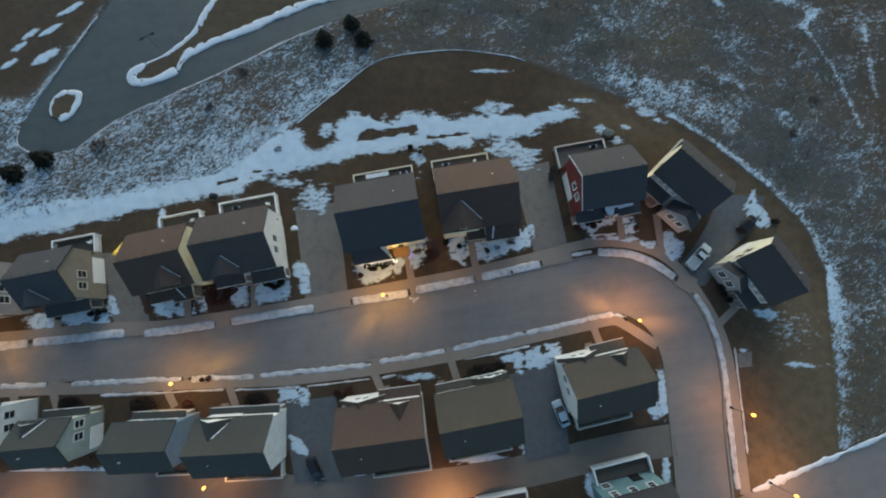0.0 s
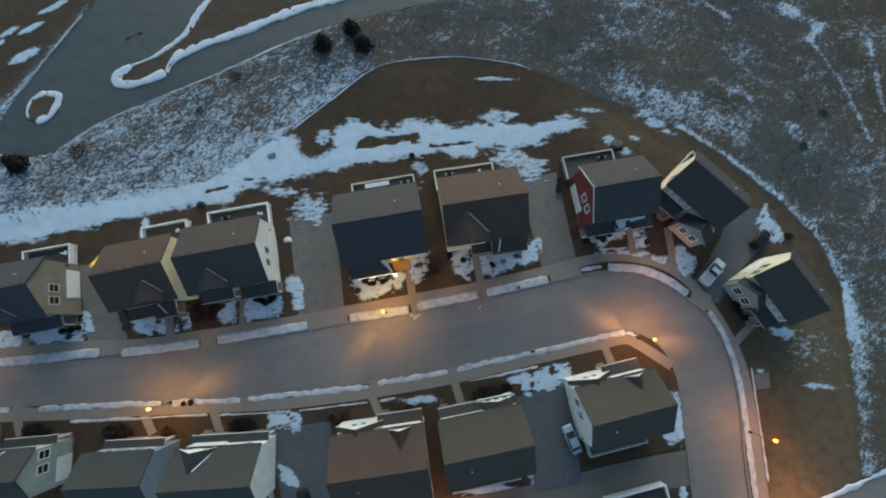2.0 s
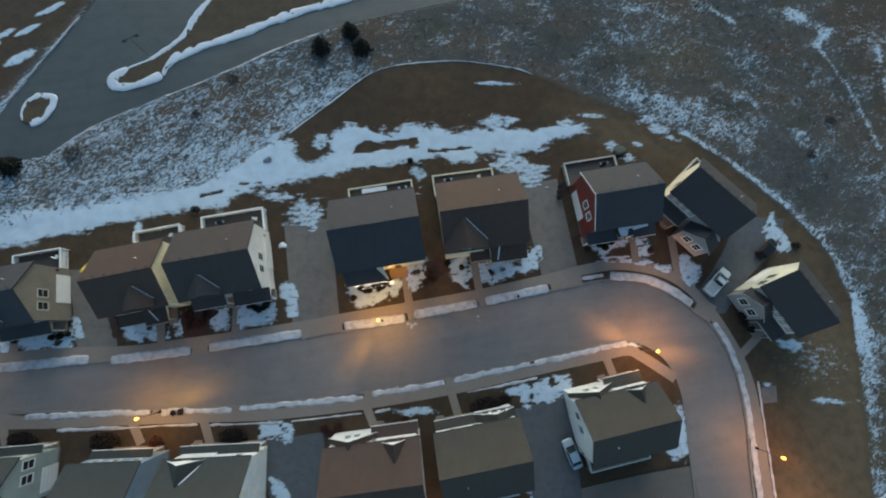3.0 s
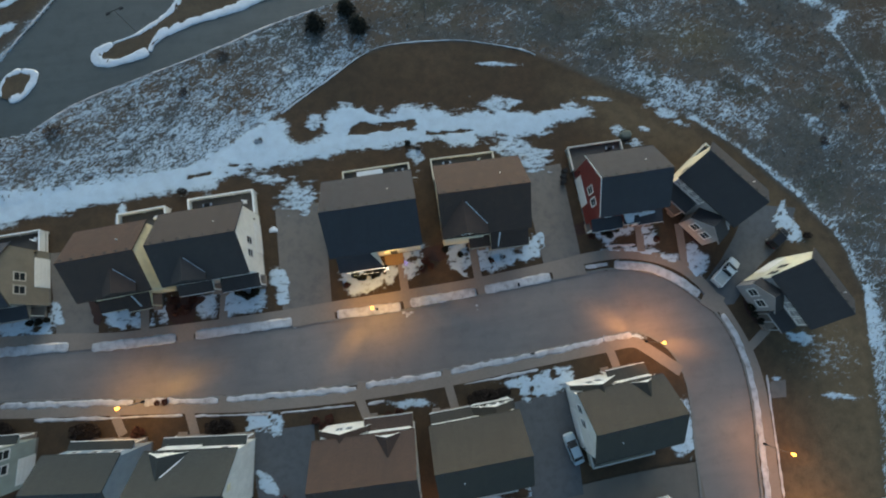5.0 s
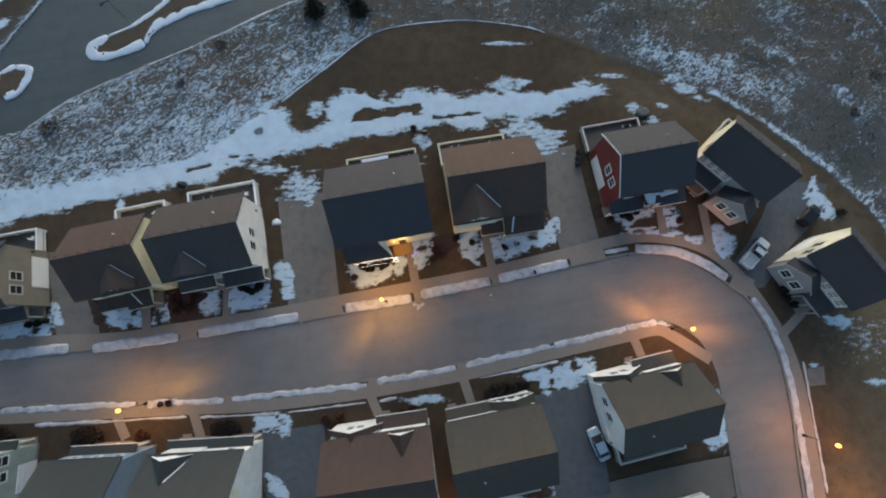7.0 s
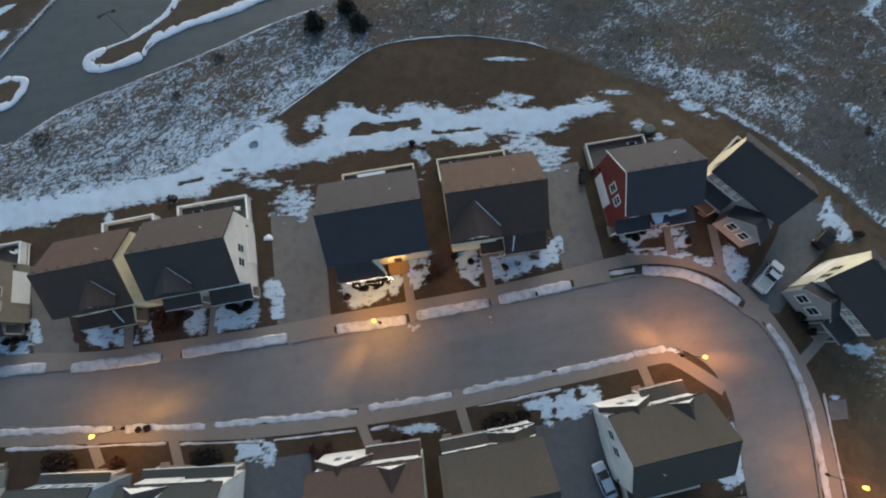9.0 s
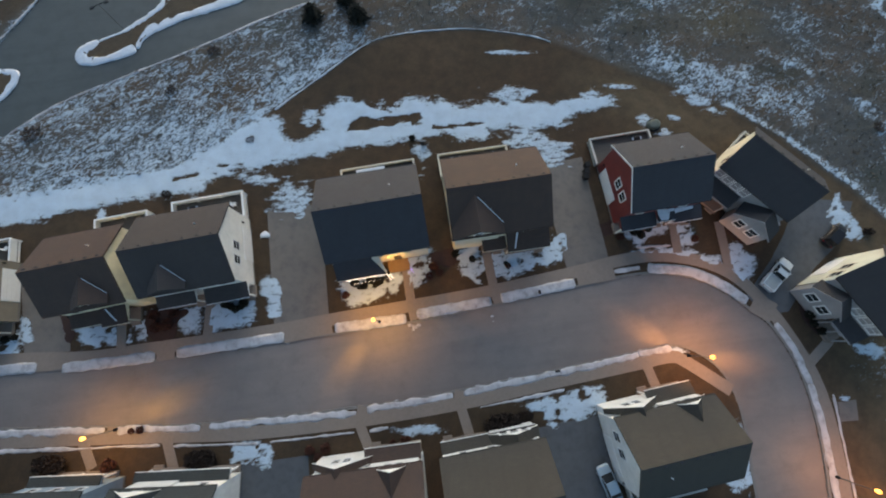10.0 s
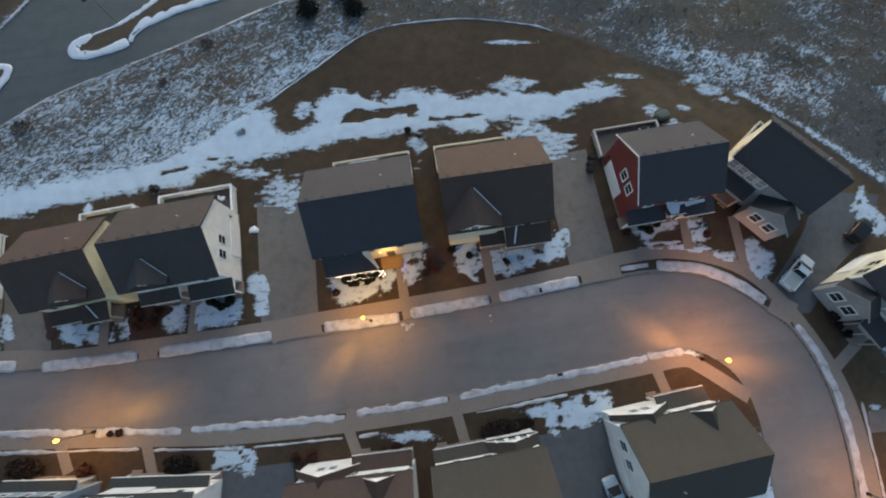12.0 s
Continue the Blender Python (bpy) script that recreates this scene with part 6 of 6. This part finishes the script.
t = thing("patio_table", pose(-10.9, 21.9, LEVEL + 0.55, 0, 0, 10.4), "long white-topped patio table on the deck", "table")
part("tabletop", boxed(-1.9, 1.9, -0.35, 0.35, 0.68, 0.74), SNOW, t, "snow-covered table top")
for sx in (-1.7, 1.7):
    for sy in (-0.28, 0.28):
        part("leg", boxed(sx - 0.03, sx + 0.03, sy - 0.03, sy + 0.03, 0, 0.68), IRON, t)

YELLOW = plain("yellow_plastic", (0.7, 0.45, 0.02), 0.4)
t = thing("play_slide", pose(-52.6, 9.6, LEVEL, 0, 0, 80), "bright yellow plastic garden slide", "slide")
part("chute", prism_y(bmesh.new(), [(-0.9, 1.1), (-0.6, 1.1), (0.9, 0.2), (1.2, 0.18), (1.2, 0.1), (0.85, 0.12), (-0.65, 1.0), (-0.9, 1.0)], -0.25, 0.25), YELLOW, t)
part("ladder", boxed(-1.0, -0.9, -0.25, 0.25, 0.0, 1.25), YELLOW, t)

# ---- the lit porch ----


def strand(t, pts, step, r, mat):
    """Bulbs along a cord, each a part of its own on one mesh."""
    bm = bmesh.new()
    bmesh.ops.create_icosphere(bm, subdivisions=1, radius=r)
    me = mesh_of("bulb", bm, mat)
    for a, b in zip(pts, pts[1:]):
        a, b = Vector(a), Vector(b)
        n = max(1, int((b - a).length / step))
        for i in range(n):
            c = a.lerp(b, i / n) + Vector((0, random.uniform(-0.05, 0.05), random.uniform(-0.06, 0.02)))
            bulb = new("bulb", me)
            bulb.parent = t
            bulb.location = c
        part("cord", tube(bmesh.new(), a, b, 0.01, 0.01, 5), IRON, t)


_yo = -(10.4 / 2 - 0.35) - 1.7
lights_thing = thing("string_lights", pose(-9.6, 14.5, LEVEL, 0, 0, 10.4), "white fairy lights strung along a porch eave", "string lights")
strand(lights_thing, [(-4.6, _yo - 0.42, 2.62), (0.3, _yo - 0.42, 2.62), (0.6, _yo - 0.5, 1.6), (0.2, _yo - 0.7, 1.0), (0.9, _yo - 0.8, 1.1), (0.8, _yo - 0.4, 2.2), (0.4, _yo - 0.6, 1.5)], 0.24, 0.05, BULB)
strand(lights_thing, [(-4.0, _yo - 0.72, 1.0), (-0.4, _yo - 0.7, 1.05)], 0.26, 0.035, BULB)
violet = thing("shrub_lights", pose(-5.2, 8.6, LEVEL, 0, 0, 10), "violet fairy lights on a small bush", "string lights")
strand(violet, [(-0.3, -0.2, 0.3), (0.2, 0.1, 0.6), (-0.1, 0.4, 0.4), (0.3, -0.3, 0.2)], 0.16, 0.04, BULB_VIOLET)

lantern = thing("porch_lantern", pose(-9.6, 14.5, LEVEL, 0, 0, 10.4), "small lit wall lantern beside the front door", "wall lantern")
part("bracket", boxed(0.85, 0.95, -4.97, -4.83, 3.3, 3.36), IRON, lantern)
part("glass", boxed(0.82, 0.98, -5.08, -4.93, 3.05, 3.3), PORCH_GLOW, lantern)
porch_light = new("porch_light", bpy.data.lights.new("porch_light", "POINT"))
porch_light.data.energy, porch_light.data.color, porch_light.data.shadow_soft_size = 52.0, (1.0, 0.56, 0.12), 0.06
porch_light.location = pose(-9.6, 14.5, LEVEL, 0, 0, 10.4) @ Vector((1.6, -5.6, 2.6))


# ---- covered garden furniture behind the red house ----
COVER = surface("grey_green_cover", (0.10, 0.115, 0.095), (0.06, 0.07, 0.06), 0.8, 0.9, 5.0, 0.3)
t = thing("covered_fire_pit", pose(28.1, 29.6, LEVEL, 0, 0, 12), "round fire pit under a grey-green cover", "fire pit")
bm = bmesh.new()
bmesh.ops.create_icosphere(bm, subdivisions=3, radius=1.0)
for v in bm.verts:
    k = 1 + 0.14 * noise.noise(v.co * 2.2)
    v.co = Vector((v.co.x * 1.0 * k, v.co.y * 0.75 * k, max(-0.02, 0.62 * min(v.co.z * 1.8, 0.9 + 0.1 * v.co.z))))
part("cover", bm, COVER, t, smooth=True)
part("rim", tube(bmesh.new(), (0, 0, 0), (0, 0, 0.12), 0.98, 0.98, 20), IRON, t)


# ---- deck furniture ----
def grill(x, y, a):
    t = thing("barbecue_grill", pose(x, y, LEVEL + 0.55, 0, 0, a), "covered dark barbecue grill on a deck", "grill", "deck grills")
    part("cart", boxed(-0.35, 0.35, -0.22, 0.22, 0.08, 0.72), IRON, t)
    part("hood", prism_x(bmesh.new(), [(-0.25, 0.72), (0.25, 0.72), (0.25, 0.9), (0.12, 1.05), (-0.12, 1.05), (-0.25, 0.9)], -0.35, 0.35), IRON, t)
    for s in (-1, 1):
        x0, x1 = sorted((s * 0.36, s * 0.66))
        part("side_shelf", boxed(x0, x1, -0.2, 0.2, 0.74, 0.78), CHROME, t)
        part("wheel", tube(bmesh.new(), (s * 0.3, -0.24, 0.08), (s * 0.3, -0.2, 0.08), 0.08), RUBBER, t)


def deck_chair(x, y, a):
    t = thing("deck_chair", pose(x, y, LEVEL + 0.55, 0, 0, a), "pale plastic chair standing on a deck", "chair", "deck chairs")
    part("seat", boxed(-0.25, 0.25, -0.25, 0.25, 0.38, 0.43), WHITE, t)
    part("backrest", boxed(-0.25, 0.25, 0.22, 0.27, 0.43, 0.92), WHITE, t)
    for sx in (-0.22, 0.22):
        for sy in (-0.22, 0.22):
            part("leg", boxed(sx - 0.025, sx + 0.025, sy - 0.025, sy + 0.025, 0, 0.38), WHITE, t)


def on_deck(hx, hy, yaw, u, v):
    return (pose(hx, hy, 0, 0, 0, yaw) @ Vector((u, v, 0))).to_2d()


for hx, hy, yaw, u, v in ((-30.9, 9.9, 11.2, -1.5, 6.9), (5.0, 17.2, 9.2, -3.5, 7.2), (-9.6, 14.5, 10.4, 4.4, 7.2), (25.0, 20.0, 10.5, 1.2, 6.8)):
    p = on_deck(hx, hy, yaw, u, v)
    grill(p.x, p.y, yaw)
for hx, hy, yaw, u, v, a in ((-30.9, 9.9, 11.2, 3.6, 6.6, 100), (-42.0, 7.4, 12.4, 2.6, 6.6, 200), (-58.2, 4.7, 11.2, 2.4, 5.8, 150), (5.0, 17.2, 9.2, 1.4, 7.0, 30)):
    p = on_deck(hx, hy, yaw, u, v)
    deck_chair(p.x, p.y, a)
